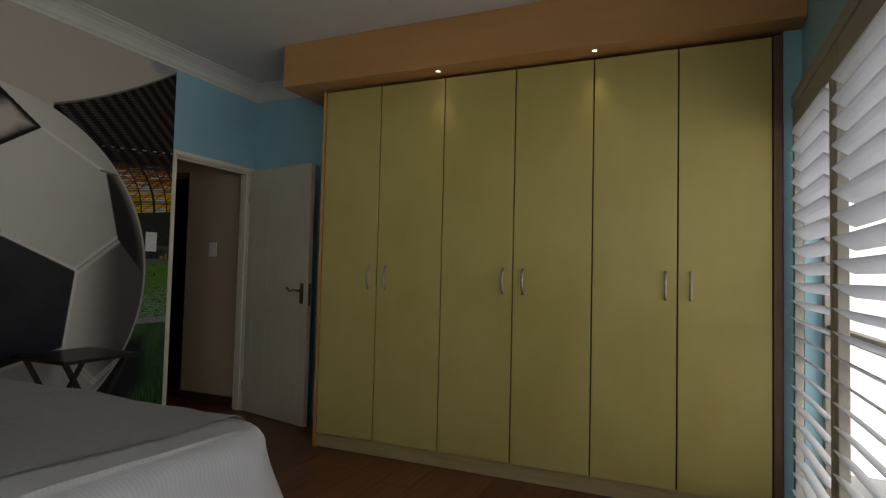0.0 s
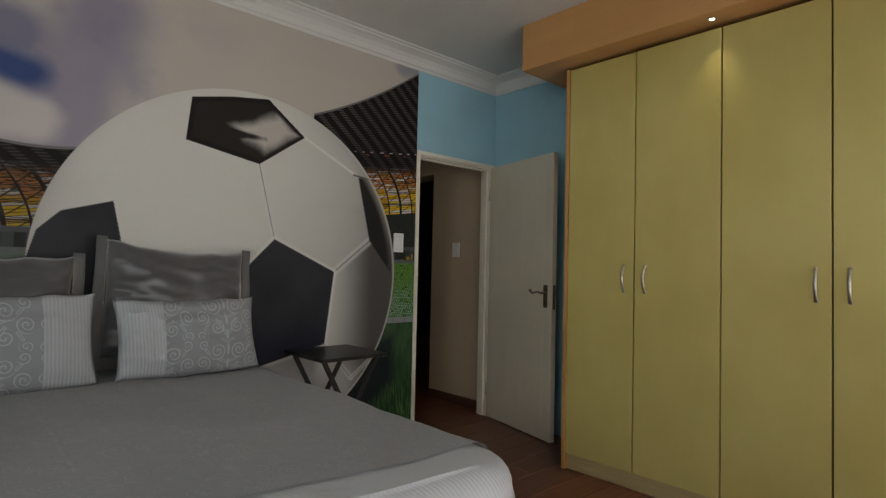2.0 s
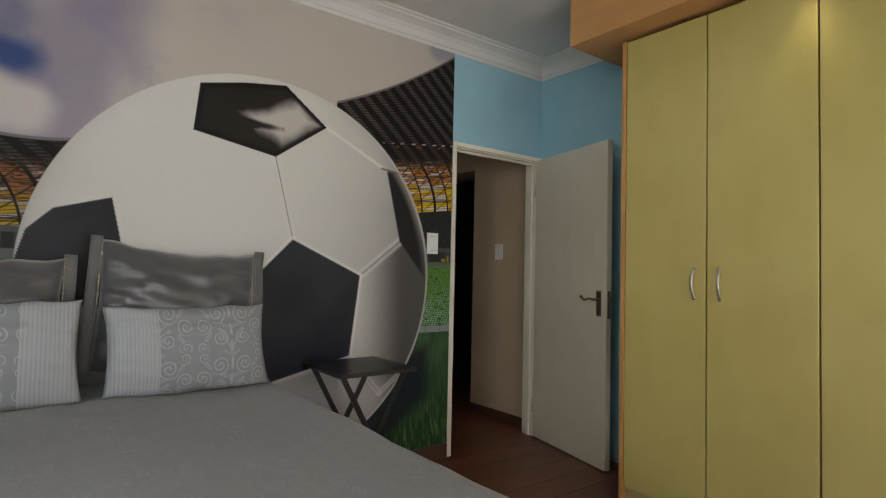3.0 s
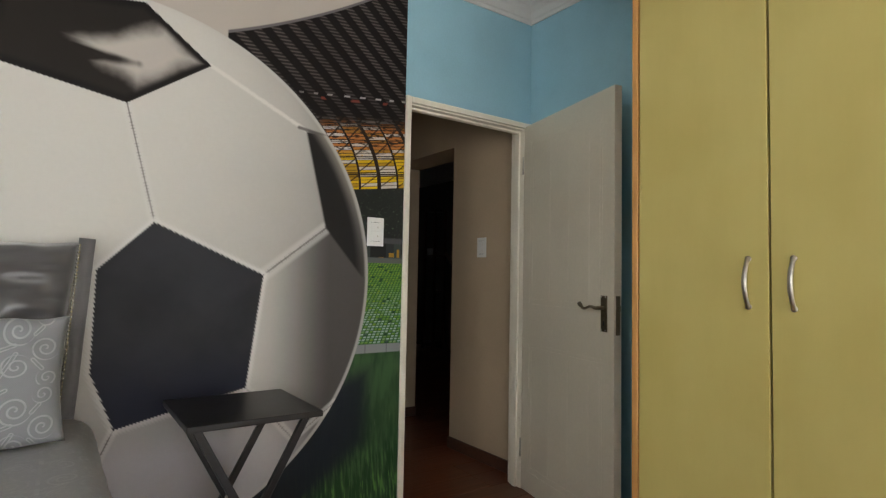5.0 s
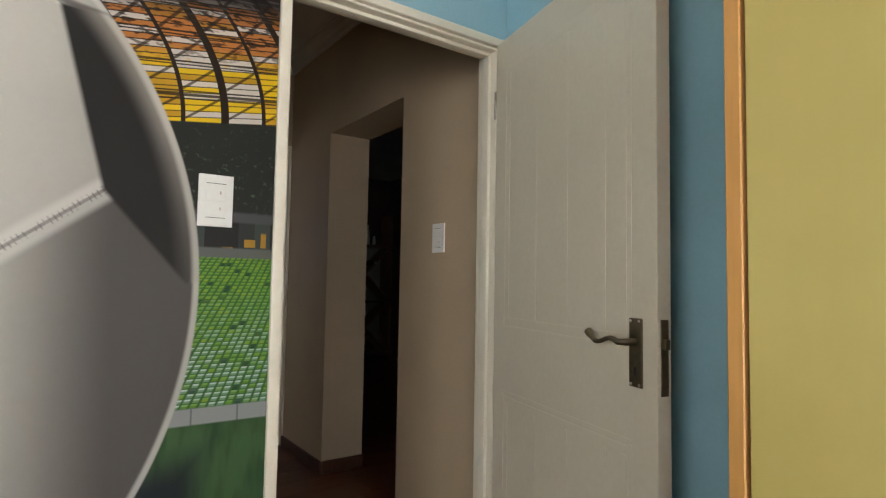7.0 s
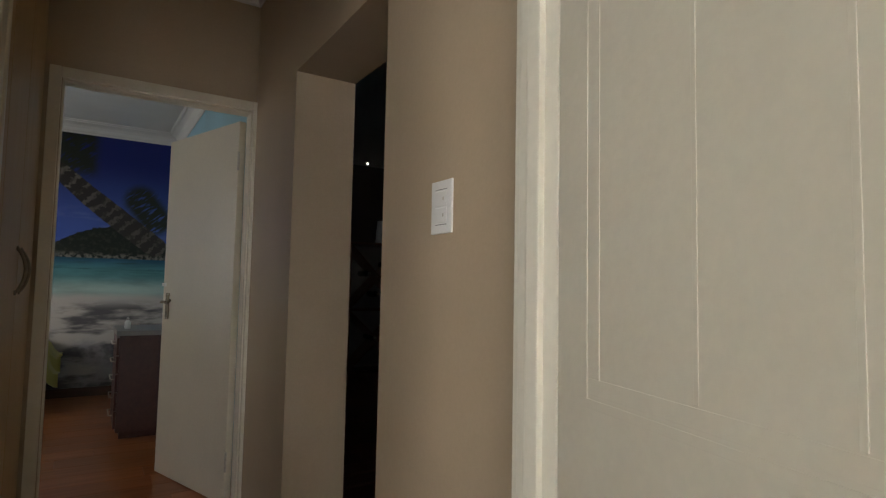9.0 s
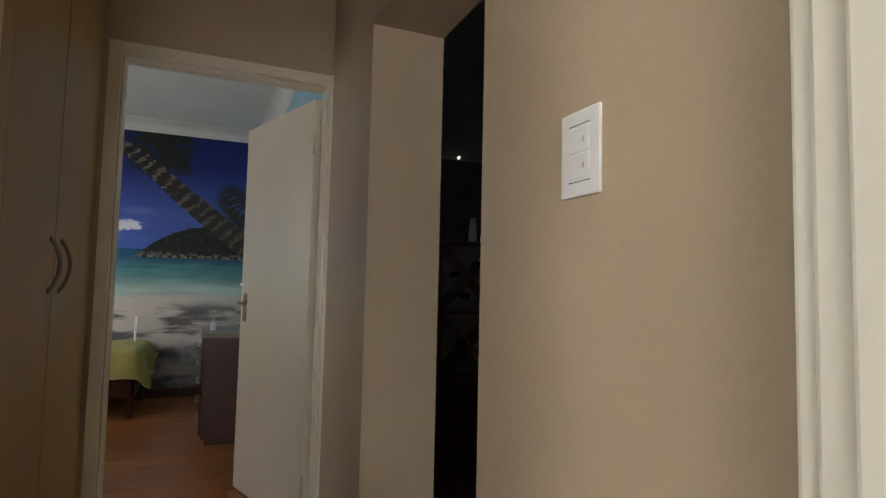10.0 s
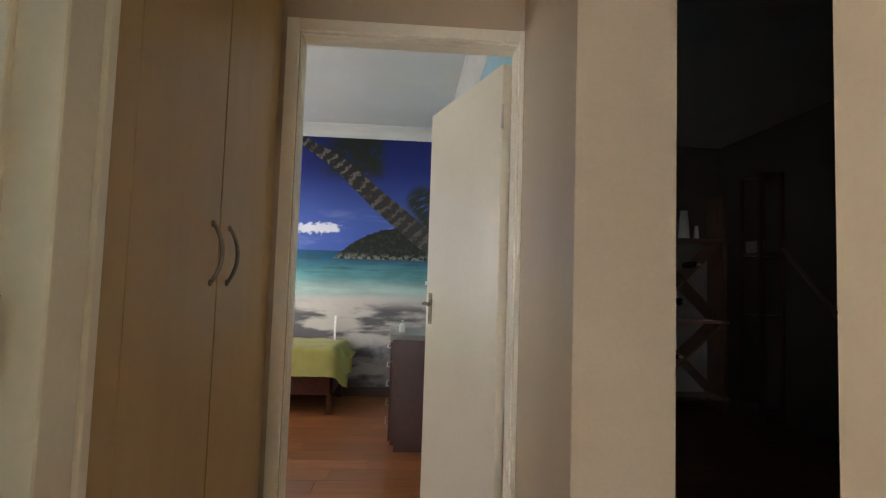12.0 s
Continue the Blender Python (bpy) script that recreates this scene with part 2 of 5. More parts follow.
# far bedroom
wall("wall_far_back", (-3.2, 0.10, 6.05, 6.17, 0, H), BLUE, "blue painted back wall of the far bedroom")
wall("wall_far_right", (0.10, 0.221, 2.512, 6.17, 0, H), BLUE, "blue painted side wall of the far bedroom", axis=1)
wall("wall_far_left", (-3.32, -3.2, 2.392, 6.17, 0, H), BLUE, "blue painted far bedroom wall with a window", [(3.5, 5.3, 0.85, 2.15)], axis=1)
# dark room, its walls coloured dark in place of missing light
wall("wall_dark_right", (3.05, 3.17, 0.122, 6.32, 0, H), SHADE_WALL, "side wall of the unlit room, its shade put into the colour", axis=1)
wall("wall_dark_back", (0.222, 3.05, 6.2, 6.32, 0, H), SHADE_WALL, "back wall of the unlit room, its shade put into the colour")
wall("wall_dark_front", (0.312, 3.17, 0.0, 0.12, 0, H), SHADE_WALL, "front wall of the unlit room, its shade put into the colour")
# side room
wall("wall_side_back", (-2.75, -2.65, 0.122, 2.39, 0, H), WHITE, "white wall of the side room with an added, unseen window", [(0.35, 1.15, 1.15, 2.05)], axis=1)

for name, dims, mat in (("ceiling_bedroom", (WEST, -0.002, SOUTH, -0.002, H, H + 0.1), WHITE),
                        ("ceiling_hall", (-2.75, 0.04, 0.122, 2.39, 2.735, H + 0.1), WHITE),
                        ("ceiling_far_room", (-3.2, 0.10, 2.512, 6.05, H, H + 0.1), WHITE),
                        ("ceiling_dark_room", (0.312, 3.05, 0.122, 6.2, H, H + 0.1), WHITE)):
    tagged(boxed(name, dims, mat), "plain white painted ceiling", "ceiling", kind="structure")


def cornice(name, runs, size, z):
    """A coved ceiling moulding along runs of ((x0, y0), (x1, y1), inward normal)."""
    bm = bmesh.new()
    prof = [(0.0, -1.0), (0.06, -1.0), (0.10, -0.86), (0.16, -0.80), (0.26, -0.55), (0.42, -0.36), (0.62, -0.24), (0.78, -0.17), (0.82, -0.10), (0.96, -0.07), (1.0, 0.0), (0.0, 0.0)]
    for (x0, y0), (x1, y1), (nx, ny), cut0, cut1 in runs:
        along = Vector((x1 - x0, y1 - y0, 0)).normalized()
        a, b = [], []
        for d, h in prof:
            off = Vector((nx, ny, 0)) * d * size
            a.append(bm.verts.new(Vector((x0, y0, z + h * size)) + off + along * d * size * cut0))
            b.append(bm.verts.new(Vector((x1, y1, z + h * size)) + off - along * d * size * cut1))
        for i in range(len(prof)):
            j = (i + 1) % len(prof)
            bm.faces.new((a[i], a[j], b[j], b[i]))
        bm.faces.new(a[::-1])
        bm.faces.new(b)
    bmesh.ops.recalc_face_normals(bm, faces=bm.faces)
    return tagged(part(name, bm, WHITE, None), "white moulded plaster cornice round the ceiling", "cornice", kind="structure")


e = 0.001
cornice("trim_cornice_bedroom", [((WEST + e, -e), (-0.03 - e, -e), (0, -1), 1, 1), ((-0.03 - e, -e), (-0.03 - e, -0.84), (-1, 0), 1, 0),
                                 ((WEST + e, SOUTH + e), (WEST + e, -e), (1, 0), 1, 1), ((WEST + e, SOUTH + e), (-0.75, SOUTH + e), (0, 1), 1, 0)], 0.12, H - e)
cornice("trim_cornice_far_room", [((-3.2 + e, 6.05 - e), (0.10 - e, 6.05 - e), (0, -1), 1, 1), ((0.10 - e, 2.52), (0.10 - e, 6.05 - e), (-1, 0), 1, 1)], 0.12, H - e)

cornice("trim_cornice_hall", [((-0.90 + e, 2.392 - 3 * e), (0.04 - e, 2.392 - 3 * e), (0, -1), 1, 1), ((0.04 - e, 0.124), (0.04 - e, 2.392 - 3 * e), (-1, 0), 0, 1)], 0.088, 2.735 - e)


def skirting(name, dims):
    tagged(boxed(name, dims, SKIRT, None, 0.004), "dark stained wooden skirting board", "skirting", kind="structure")


skirting("baseboard_north", (WEST + e, -0.872, -0.016, -e, 0.001, 0.09))
skirting("baseboard_hall_near", (0.022, 0.039, 0.15, 0.836, 0.001, 0.075))
skirting("baseboard_hall_far", (0.022, 0.039, 1.69, 2.37, 0.001, 0.075))
skirting("baseboard_reveal_far", (0.041, 0.31, 1.69, 1.707, 0.001, 0.075))
skirting("baseboard_far_room", (-3.19, 0.09, 6.03, 6.049, 0.001, 0.09))


def door_frame(name, label, x0, x1, top, y0, y1, wide=0.042, proud=0.012, stop=0.02):
    """A pressed steel frame: two jambs and a head, with a rebated section."""
    f = tagged(new(name), label, "door frame", kind="structure")

    def post(nm, dims_face, dims_in, dims_stop):
        bm = bmesh.new()
        for d in (dims_face, dims_in, dims_stop):
            box(bm, *d, 0.004, 2)
        part(nm, bm, FRAME, f)
    ya, yb = y0 - proud, y1 + proud
    post("jamb", (x0, x0 + wide, ya, yb, 0.001, top), (x0 + wide - 0.002, x0 + wide + 0.008, ya + 0.02, yb - 0.02, 0.001, top - wide),
         (x0 + wide, x0 + wide + stop, y0 + 0.04, y1 - 0.04, 0.001, top - wide))
    post("jamb", (x1 - wide, x1, ya, yb, 0.001, top), (x1 - wide - 0.008, x1 - wide + 0.002, ya + 0.02, yb - 0.02, 0.001, top - wide),
         (x1 - wide - stop, x1 - wide, y0 + 0.04, y1 - 0.04, 0.001, top - wide))
    post("head", (x0 + wide, x1 - wide, ya + 0.001, yb - 0.001, top - wide, top - 0.001), (x0 + wide + 0.002, x1 - wide - 0.002, ya + 0.02, yb - 0.02, top - wide - 0.008, top - wide + 0.002),
         (x0 + wide + 0.004, x1 - wide - 0.004, y0 + 0.04, y1 - 0.04, top - wide - stop, top - wide))
    return f


door_frame("door_frame_1", "cream enamelled steel door frame of the bedroom", -0.868, -0.029, 2.048, 0.0, 0.111, 0.031)
door_frame("door_frame_2", "cream enamelled steel door frame at the hall's end", -0.866, 0.070, 2.125, 2.392, 2.51, 0.048, 0.012, 0.010)


def floor_slab(name, dims, label, mat):
    return tagged(boxed(name, dims, mat), label, "floor", kind="structure")


FLOOR = floor_slab("floor", (-4.9, 3.2, -4.1, 2.451, -0.2, -0.012), "dark red-brown laminate plank floor", GAP)
FLOOR_FAR = floor_slab("floor_far_room", (-3.4, 0.22, 2.452, 6.2, -0.2, -0.012), "orange-brown laminate plank floor", GAP)
floor_slab("floor_dark_room", (0.222, 3.2, 2.452, 6.3, -0.2, -0.012), "dark laminate floor of the unlit room", GAP)
tagged(boxed("ground", (-60, 60, -60, 60, -0.35, -0.25), GROUND), "pale paved ground outside the house", "ground", kind="structure")
# emissive boards added outside so the gaps between louvres look white
DAYGLOW = glow("glowing_daylight_board", (1.0, 0.98, 0.97), 36.0)
tagged(boxed("backdrop", (1.4, 1.6, -8.99, -4.3, -0.25, 5.0), DAYGLOW), "glowing board added at the side of the patio in place of daylight", "backdrop", kind="structure")
tagged(boxed("backdrop", (-30, 30, -9.2, -9.0, -0.25, 9.0), DAYGLOW), "glowing board added outside the patio door in place of daylight", "backdrop", kind="structure")


# ---- the ball mural ----
BX, BZ, BR = -2.088, 1.143, 1.038
TIP = -1.708


def segment(u, v, a, b, along=False):
    """Distance from (u, v) to the line piece a-b, and how far along it."""
    ax, ay = a
    dx, dy = b[0] - ax, b[1] - ay
    k = (((u - ax) * dx + (v - ay) * dy) / (dx * dx + dy * dy)).hi(0.0).lo(1.0)
    p, q = u - ax - k * dx, v - ay - k * dy
    d = (p * p + q * q).root()
    return (d, k * math.hypot(dx, dy)) if along else d


def inside(u, v, pts):
    """Depth inside a convex outline whose points run clockwise; negative outside."""
    best = None
    for (ax, ay), (bx, by) in zip(pts, pts[1:] + pts[:1]):
        dx, dy = bx - ax, by - ay
        n = math.hypot(dx, dy)
        d = (u - ax) * (dy / n) - (v - ay) * (dx / n)
        best = d if best is None else best.lo(d)
    return best


def chance(tree, x, y):
    """A random number for each whole-numbered cell."""
    join = tree.nodes.new("ShaderNodeCombineXYZ")
    for socket, v in zip(join.inputs, (x, y)):
        (v if isinstance(v, Ex) else Ex(tree, float(v))).put(socket)
    tex = tree.nodes.new("ShaderNodeTexWhiteNoise")
    tex.noise_dimensions = "2D"
    tree.links.new(join.outputs[0], tex.inputs["Vector"])
    return Ex(tree, tex.outputs["Value"])


def ball_picture():
    m, t, b = blank("printed_ball_mural", 0.55, 0.0, 0.14)
    u, _, v = place_of(t)
    n1 = grain(t, u, v, 0.0, 1.1, 4.0)
    n2 = grain(t, u, v, 3.0, 2.6, 5.0)
    fine = grain(t, u, v, 7.0, 55.0, 3.0)
    # evening sky with broken cloud
    sky_c = Col(t, (0.52, 0.47, 0.42)).mix((0.30, 0.27, 0.34), n2.ramp(0.42, 0.7) * u.ramp(-2.0, -3.1))
    sky_c = sky_c.mix((0.055, 0.10, 0.26), n1.ramp(0.50, 0.62) * u.ramp(-2.6, -3.3) * v.ramp(1.85, 2.1))
    sky_c = sky_c.mix((0.50, 0.45, 0.45), v.ramp(2.12, 1.75) * u.ramp(-2.6, -3.0) * n2.ramp(0.35, 0.55))
    wob = (n2 - 0.5) * 0.5
    sky_c = sky_c.mix((0.23, 0.20, 0.29), (segment(u, v, (-3.05, 1.80), (-2.85, 2.40)) + wob * 0.5).ramp(0.30, 0.06) * 0.75)
    sky_c = sky_c.mix((0.045, 0.075, 0.20), (segment(u, v, (-3.35, 2.10), (-3.14, 2.03)) + wob * 0.25).ramp(0.13, 0.03))
    sky_c = sky_c.mix((0.14, 0.14, 0.24), (segment(u, v, (-3.6, 2.30), (-3.20, 2.22)) + wob * 0.3).ramp(0.16, 0.04) * 0.8)
    sky_c = sky_c.mix((0.56, 0.51, 0.49), (segment(u, v, (-3.5, 1.86), (-3.13, 1.84)) + wob * 0.3).ramp(0.15, 0.05))
    sky_c = sky_c.mix((0.20, 0.22, 0.30), (segment(u, v, (-1.0, 2.62), (-0.9, 2.64)) + wob * 0.2).ramp(0.10, 0.03) * 0.6)
    c = sky_c
    # stadium roof: a dark canopy whose edge sweeps up away from the ball
    s = (u + 1.711).hi(0.0)
    rise = s * 0.39 + s * s * 0.2
    right = u.ramp(-2.08, -2.06)
    edge = right * (rise + 2.14) + (1.0 - right) * ((u + 3.12) * (u + 3.12) * 0.5 + 1.714).lo(1.76)
    over = edge - v
    start = u.ramp(TIP - 0.004, TIP + 0.004).hi(1.0 - right)
    canopy = over.ramp(-0.004, 0.004) * start.hi(v.ramp(2.02, 1.98))
    rib_run = (u * 0.66 + v * 0.75) * 88.0 + n2 * 1.6
    ribs = rib_run.sine().ramp(-0.25, 0.55)
    lath = ((v - u * 0.10) * 430.0 + n2 * 3.0).sine().ramp(-0.1, 0.7)
    roof_c = Col(t, (0.010, 0.008, 0.008)).mix((0.095, 0.082, 0.076), ribs * (lath * 0.8 + 0.2) * n2.ramp(0.25, 0.55, 0.45, 1.0) * v.ramp(1.90, 2.10, 0.45, 1.0))
    roof_c = roof_c.mix((0.42, 0.39, 0.38), segment(u, v, (-1.6, 1.93), (-0.6, 2.04)).ramp(0.006, 0.002) * ((u * 85.0 + n2 * 14.0).sine().ramp(0.35, 0.6)) * n1.ramp(0.35, 0.6))
    roof_c = roof_c.mix((0.24, 0.05, 0.03), segment(u, v, (-1.3, 1.945), (-0.6, 2.02)).ramp(0.010, 0.002) * ((u * 47.0 + n2 * 21.0).sine().ramp(0.5, 0.8)) * 0.8)
    roof_c = roof_c.mix((0.16, 0.145, 0.15), over.ramp(0.016, 0.010))
    # lit cladding below: yellow and white boards, redder towards the top, with curved girders
    base = right * (1.588 + (u + 0.86) * 0.125) + (1.0 - right) * 1.30
    hgt = v - base
    boards = (v - u * 0.15) * 64.0 + n2 * 0.2
    stripe = boards.fract()
    lit = Col(t, (0.66, 0.43, 0.012)).mix((0.40, 0.13, 0.045), hgt.ramp(0.13, 0.20) * 0.9)
    bow = (u + 1.003 + hgt * hgt * 1.25) * 10.0
    off = ((bow + 0.5).fract() - 0.5).size()
    pick = chance(t, boards.floor(), bow.floor())
    lit = lit.mix((0.55, 0.50, 0.47), pick.ramp(0.70, 0.72) * fine.ramp(0.25, 0.4))
    lit = lit.mix((0.34, 0.17, 0.02), pick.ramp(0.16, 0.12) * 0.7)
    lit = lit.mix((0.02, 0.015, 0.012), stripe.ramp(0.26, 0.10) * hgt.ramp(0.05, 0.22, 0.85, 1.0))
    heavy = ((bow + 0.5).floor() * 0.5).fract().ramp(0.3, 0.2)
    rib = (off - heavy * 0.045).ramp(0.062, 0.045)
    brace = (hgt.op("MODULO", 0.075) - bow.fract() * 0.062 - 0.006).size().ramp(0.0048, 0.0025)
    beam = ((hgt - 0.068).op("MODULO", 0.075)).size()
    beam = beam.ramp(0.0045, 0.003).hi((beam - 0.010).size().ramp(0.0025, 0.0015))
    lit = lit.mix((0.022, 0.014, 0.010), rib.hi(beam * 0.9).hi(brace * 0.8 * hgt.ramp(0.0, 0.01)).lo(1.0))
    lit = lit.mix((0.016, 0.012, 0.010), grain(t, u * 3.0, v * 9.0, 5.0, 9.0, 2.0).ramp(0.50, 0.62) * hgt.ramp(0.11, 0.22) * 0.9)
    deep = hgt.ramp(0.34, 0.24)
    roof_c = roof_c.mix(lit, deep * hgt.ramp(-0.002, 0.002) * (right * 0.5 + 0.5))
    # upper tier in shadow: dim seats in rows under the roof
    tier = chance(t, ((u - v * 0.3) * 95.0).floor(), (v * 110.0).floor())
    stand = Col(t, (0.022, 0.024, 0.022)).mix((0.070, 0.105, 0.062), tier.ramp(0.60, 1.0) * grain(t, u, v, 2.0, 120.0, 2.0).ramp(0.48, 0.62) * v.ramp(1.56, 1.40, 0.35, 1.0) * fine.ramp(0.35, 0.6))
    roof_c = stand.mix(roof_c, hgt.ramp(-0.003, 0.003))
    roof_c = roof_c.mix((0.075, 0.075, 0.082), v.ramp(1.345, 1.335))
    glass = Col(t, (0.022, 0.022, 0.022)).mix((0.06, 0.075, 0.07), chance(t, (u * 24.0).floor(), 3.0).ramp(0.4, 0.6) * 0.7)
    glass = glass.mix((0.36, 0.20, 0.03), chance(t, (u * 70.0).floor(), (v * 48.0).floor()).ramp(0.80, 0.9) * u.ramp(-1.02, -0.94) * v.ramp(1.292, 1.284))
    roof_c = roof_c.mix(glass, v.ramp(1.318, 1.310))
    roof_c = roof_c.mix((0.11, 0.12, 0.12), v.ramp(1.250, 1.243))
    # tip-up seats in raked rows that shrink with distance
    low = v - 0.845
    row = (0.01265 - low * 0.0132).hi(0.003).op("LOGARITHM", math.e) * (-1.0 / 0.0132)
    col = (u - low * 0.42 + 1.0) / (0.0215 - low * 0.0176).hi(0.006) + 40.0
    across, up = (col.fract() - 0.5).size(), row.fract()
    seat = (across + (fine - 0.5) * 0.25).ramp(0.47, 0.22)
    hue = chance(t, col.floor(), row.floor())
    hue2 = chance(t, row.floor() + 31.0, col.floor())
    pale = v.ramp(1.16, 0.92) * chance(t, col.floor() + 7.0, row.floor()).ramp(0.25, 0.6)
    body = Col(t, (0.095, 0.215, 0.030)).mix((0.19, 0.30, 0.025), hue2.ramp(0.45, 1.0)).mix((0.15, 0.27, 0.19), pale * 0.8)
    cap = Col(t, (0.18, 0.36, 0.07)).mix((0.47, 0.58, 0.55), pale).scaled(n2.ramp(0.3, 0.7, 0.75, 1.05))
    seats = body.mix(cap, up.ramp(0.55, 0.72) * up.ramp(1.0, 0.86))
    seats = seats.mix((0.020, 0.075, 0.025), up.ramp(0.26, 0.08) * 0.85)
    seats = seats.mix((0.014, 0.050, 0.030), hue.ramp(0.945, 0.955) * 0.9)
    seats = Col(t, (0.040, 0.115, 0.030)).mix(seats, seat)
    roof_c = roof_c.mix(seats, v.ramp(1.224, 1.218) * (right * 0.85 + 0.15))
    roof_c = roof_c.mix((0.25, 0.26, 0.265), v.ramp(0.848, 0.842))
    roof_c = roof_c.mix((0.10, 0.10, 0.11), v.ramp(0.848, 0.842) * ((u * 9.0).fract() - 0.5).size().ramp(0.03, 0.01) * 0.7)
    # turf, its blades crisp only near the bottom
    blade = grain(t, u * 26.0 + v * 2.0, v * 2.4, 1.0, 3.0, 3.0)
    soft = grain(t, u * 9.0, v * 2.0, 6.0, 2.5, 2.0)
    turf = Col(t, (0.026, 0.062, 0.026)).mix((0.050, 0.105, 0.042), soft.ramp(0.35, 0.65))
    turf = turf.mix((0.012, 0.045, 0.014), v.ramp(0.55, 0.30) * blade.ramp(0.55, 0.42) * 0.8)
    turf = turf.mix((0.11, 0.25, 0.055), blade.ramp(0.54, 0.66) * v.ramp(0.46, 0.14) * u.ramp(-1.75, -1.2))
    turf = turf.mix((0.12, 0.17, 0.10), blade.ramp(0.66, 0.74) * v.ramp(0.83, 0.6) * 0.5)
    roof_c = roof_c.mix(turf, v.ramp(0.808, 0.802))
    roof_c = roof_c.mix((0.014, 0.016, 0.024), inside(u, v, [(-1.25, 0.66), (-1.06, 0.70), (-1.07, 0.42), (-1.45, 0.12), (-2.3, 0.05), (-2.3, 0.3)]).ramp(-0.08, 0.03) * 0.95)
    c = c.mix(roof_c, canopy)
    # the ball itself, as photographed: pale leather, shaded to the rim
    x, z = (u - BX) / BR, (v - BZ) / BR
    rr = x * x + z * z
    depth = (1.0 - rr).root()
    upper = depth * 0.55 + z * 0.28 - x * 0.20 + (z - 0.40).hi(0.0) * 0.45 + 0.22 + (n1 - 0.5) * 0.2
    flank = (x - 0.46) * -2.25 + 0.82 + (n1 - 0.5) * 0.15
    low_right = (v - (u + 1.531) * 0.79 - 1.156).ramp(0.010, -0.012) * x.ramp(0.40, 0.48)
    shade = (upper + (flank - upper) * low_right).hi(0.0)
    leather = Col(t, (0.085, 0.078, 0.074)).mix((0.67, 0.645, 0.60), shade.ramp(-0.03, 0.93))
    leather = leather.mix((0.55, 0.53, 0.56), v.ramp(0.62, 0.45) * u.ramp(-1.2, -1.6) * 0.8)
    leather = leather.scaled(fine.ramp(0.2, 0.8, 0.985, 1.01))
    leather = leather.mix((0.62, 0.60, 0.57), rr.ramp(0.962, 0.984) * x.ramp(0.2, 0.7) * 0.6)
    P, Q = (-2.05, 1.773), (-1.764, 1.978)
    TL, TM, TR = (-2.462, 1.848), (-2.438, 2.085), (-2.005, 2.165)
    A, B, C, D, E2, F2 = (-1.943, 1.345), (-1.531, 1.156), (-1.264, 1.367), (-1.587, 0.70), (-2.044, 0.593), (-2.124, 0.80)
    G, Hh, I2 = (-2.12, 1.162), (-1.366, 1.785), (-1.075, 1.163)
    seams = [(P, A, 0.014), (B, C, 0.020), (A, B, 0.010), (A, G, 0.010), (B, D, 0.010), (E2, (-2.12, 0.42), 0.012), (D, (-1.383, 0.466), 0.014),
             ((-1.383, 0.466), (-1.20, 0.60), 0.012)]
    for p, q, w in seams:
        d, run = segment(u, v, p, q, True)
        leather = leather.mix((0.70, 0.68, 0.65), d.ramp(w * 1.8, w * 0.8) * 0.5)
        leather = leather.mix((0.14, 0.125, 0.12), d.ramp(w * 0.30, w * 0.08) * n2.ramp(0.35, 0.6, 0.35, 0.75))
        leather = leather.mix((0.10, 0.09, 0.085), d.ramp(w * 0.65, w * 0.30) * (run * 560.0).sine().ramp(0.1, 0.7) * fine.ramp(0.4, 0.55) * 0.45)
    # a worn ridge from the top patch down to the side one, ending in a crease
    ridge = segment(u, v, Q, Hh)
    leather = leather.mix((0.80, 0.77, 0.72), (ridge + (fine - 0.5) * 0.01).ramp(0.014, 0.002) * 0.7)
    crease = segment(u, v, (-1.40, 1.795), (-1.27, 1.775))
    leather = leather.mix((0.06, 0.05, 0.05), crease.ramp(0.012, 0.002) * 0.8)
    # stitches: teeth along the dark patches
    tooth = ((u * 1.0 + v * 0.8) * 470.0 + n2 * 5.0).sine() * 0.0026
    dark = Col(t, (0.020, 0.020, 0.023)).mix((0.035, 0.036, 0.042), n2.ramp(0.3, 0.7))
    main = inside(u, v, [A, B, D, E2, F2, G]) + tooth
    dark = dark.mix((0.016, 0.018, 0.034), v.ramp(0.95, 0.65) * 0.8)
    leather = leather.mix((0.76, 0.74, 0.72), main.ramp(-0.026, -0.004) * 0.55)
    leather = leather.mix(dark, main.ramp(-0.002, 0.004))
    top = inside(u, v, [TL, TM, (-2.22, 2.134), TR, Q, P]) + tooth * 0.5
    gleam = (inside(u, v, [(-2.25, 1.98), (-1.93, 2.095), (-1.80, 1.985), (-2.02, 1.84), (-2.15, 1.90)]) + (n2 - 0.5) * 0.16 - segment(u, v, (-2.22, 1.93), (-2.02, 1.93)).ramp(0.03, 0.0) * 0.06).ramp(-0.03, 0.045)
    sheen = Col(t, (0.022, 0.018, 0.016)).mix((0.52, 0.48, 0.44), gleam)
    sheen = sheen.mix((0.012, 0.010, 0.010), inside(u, v, [TL, TM, (-2.22, 2.134), TR, Q, P]).ramp(0.040, 0.012))
    leather = leather.mix(sheen, top.ramp(-0.002, 0.004))
    left = inside(u, v, [(-3.15, 1.10), (-3.09, 1.33), (-3.00, 1.425), (-2.785, 1.49), (-2.745, 1.30), (-2.70, 0.95)]) + tooth
    leather = leather.mix(dark, left.ramp(-0.002, 0.004))
    side = inside(u, v, [(-1.373, 1.787), (-1.27, 1.785), (-0.98, 1.50), (-1.0, 1.15), (-1.083, 1.150), (-1.270, 1.366)])
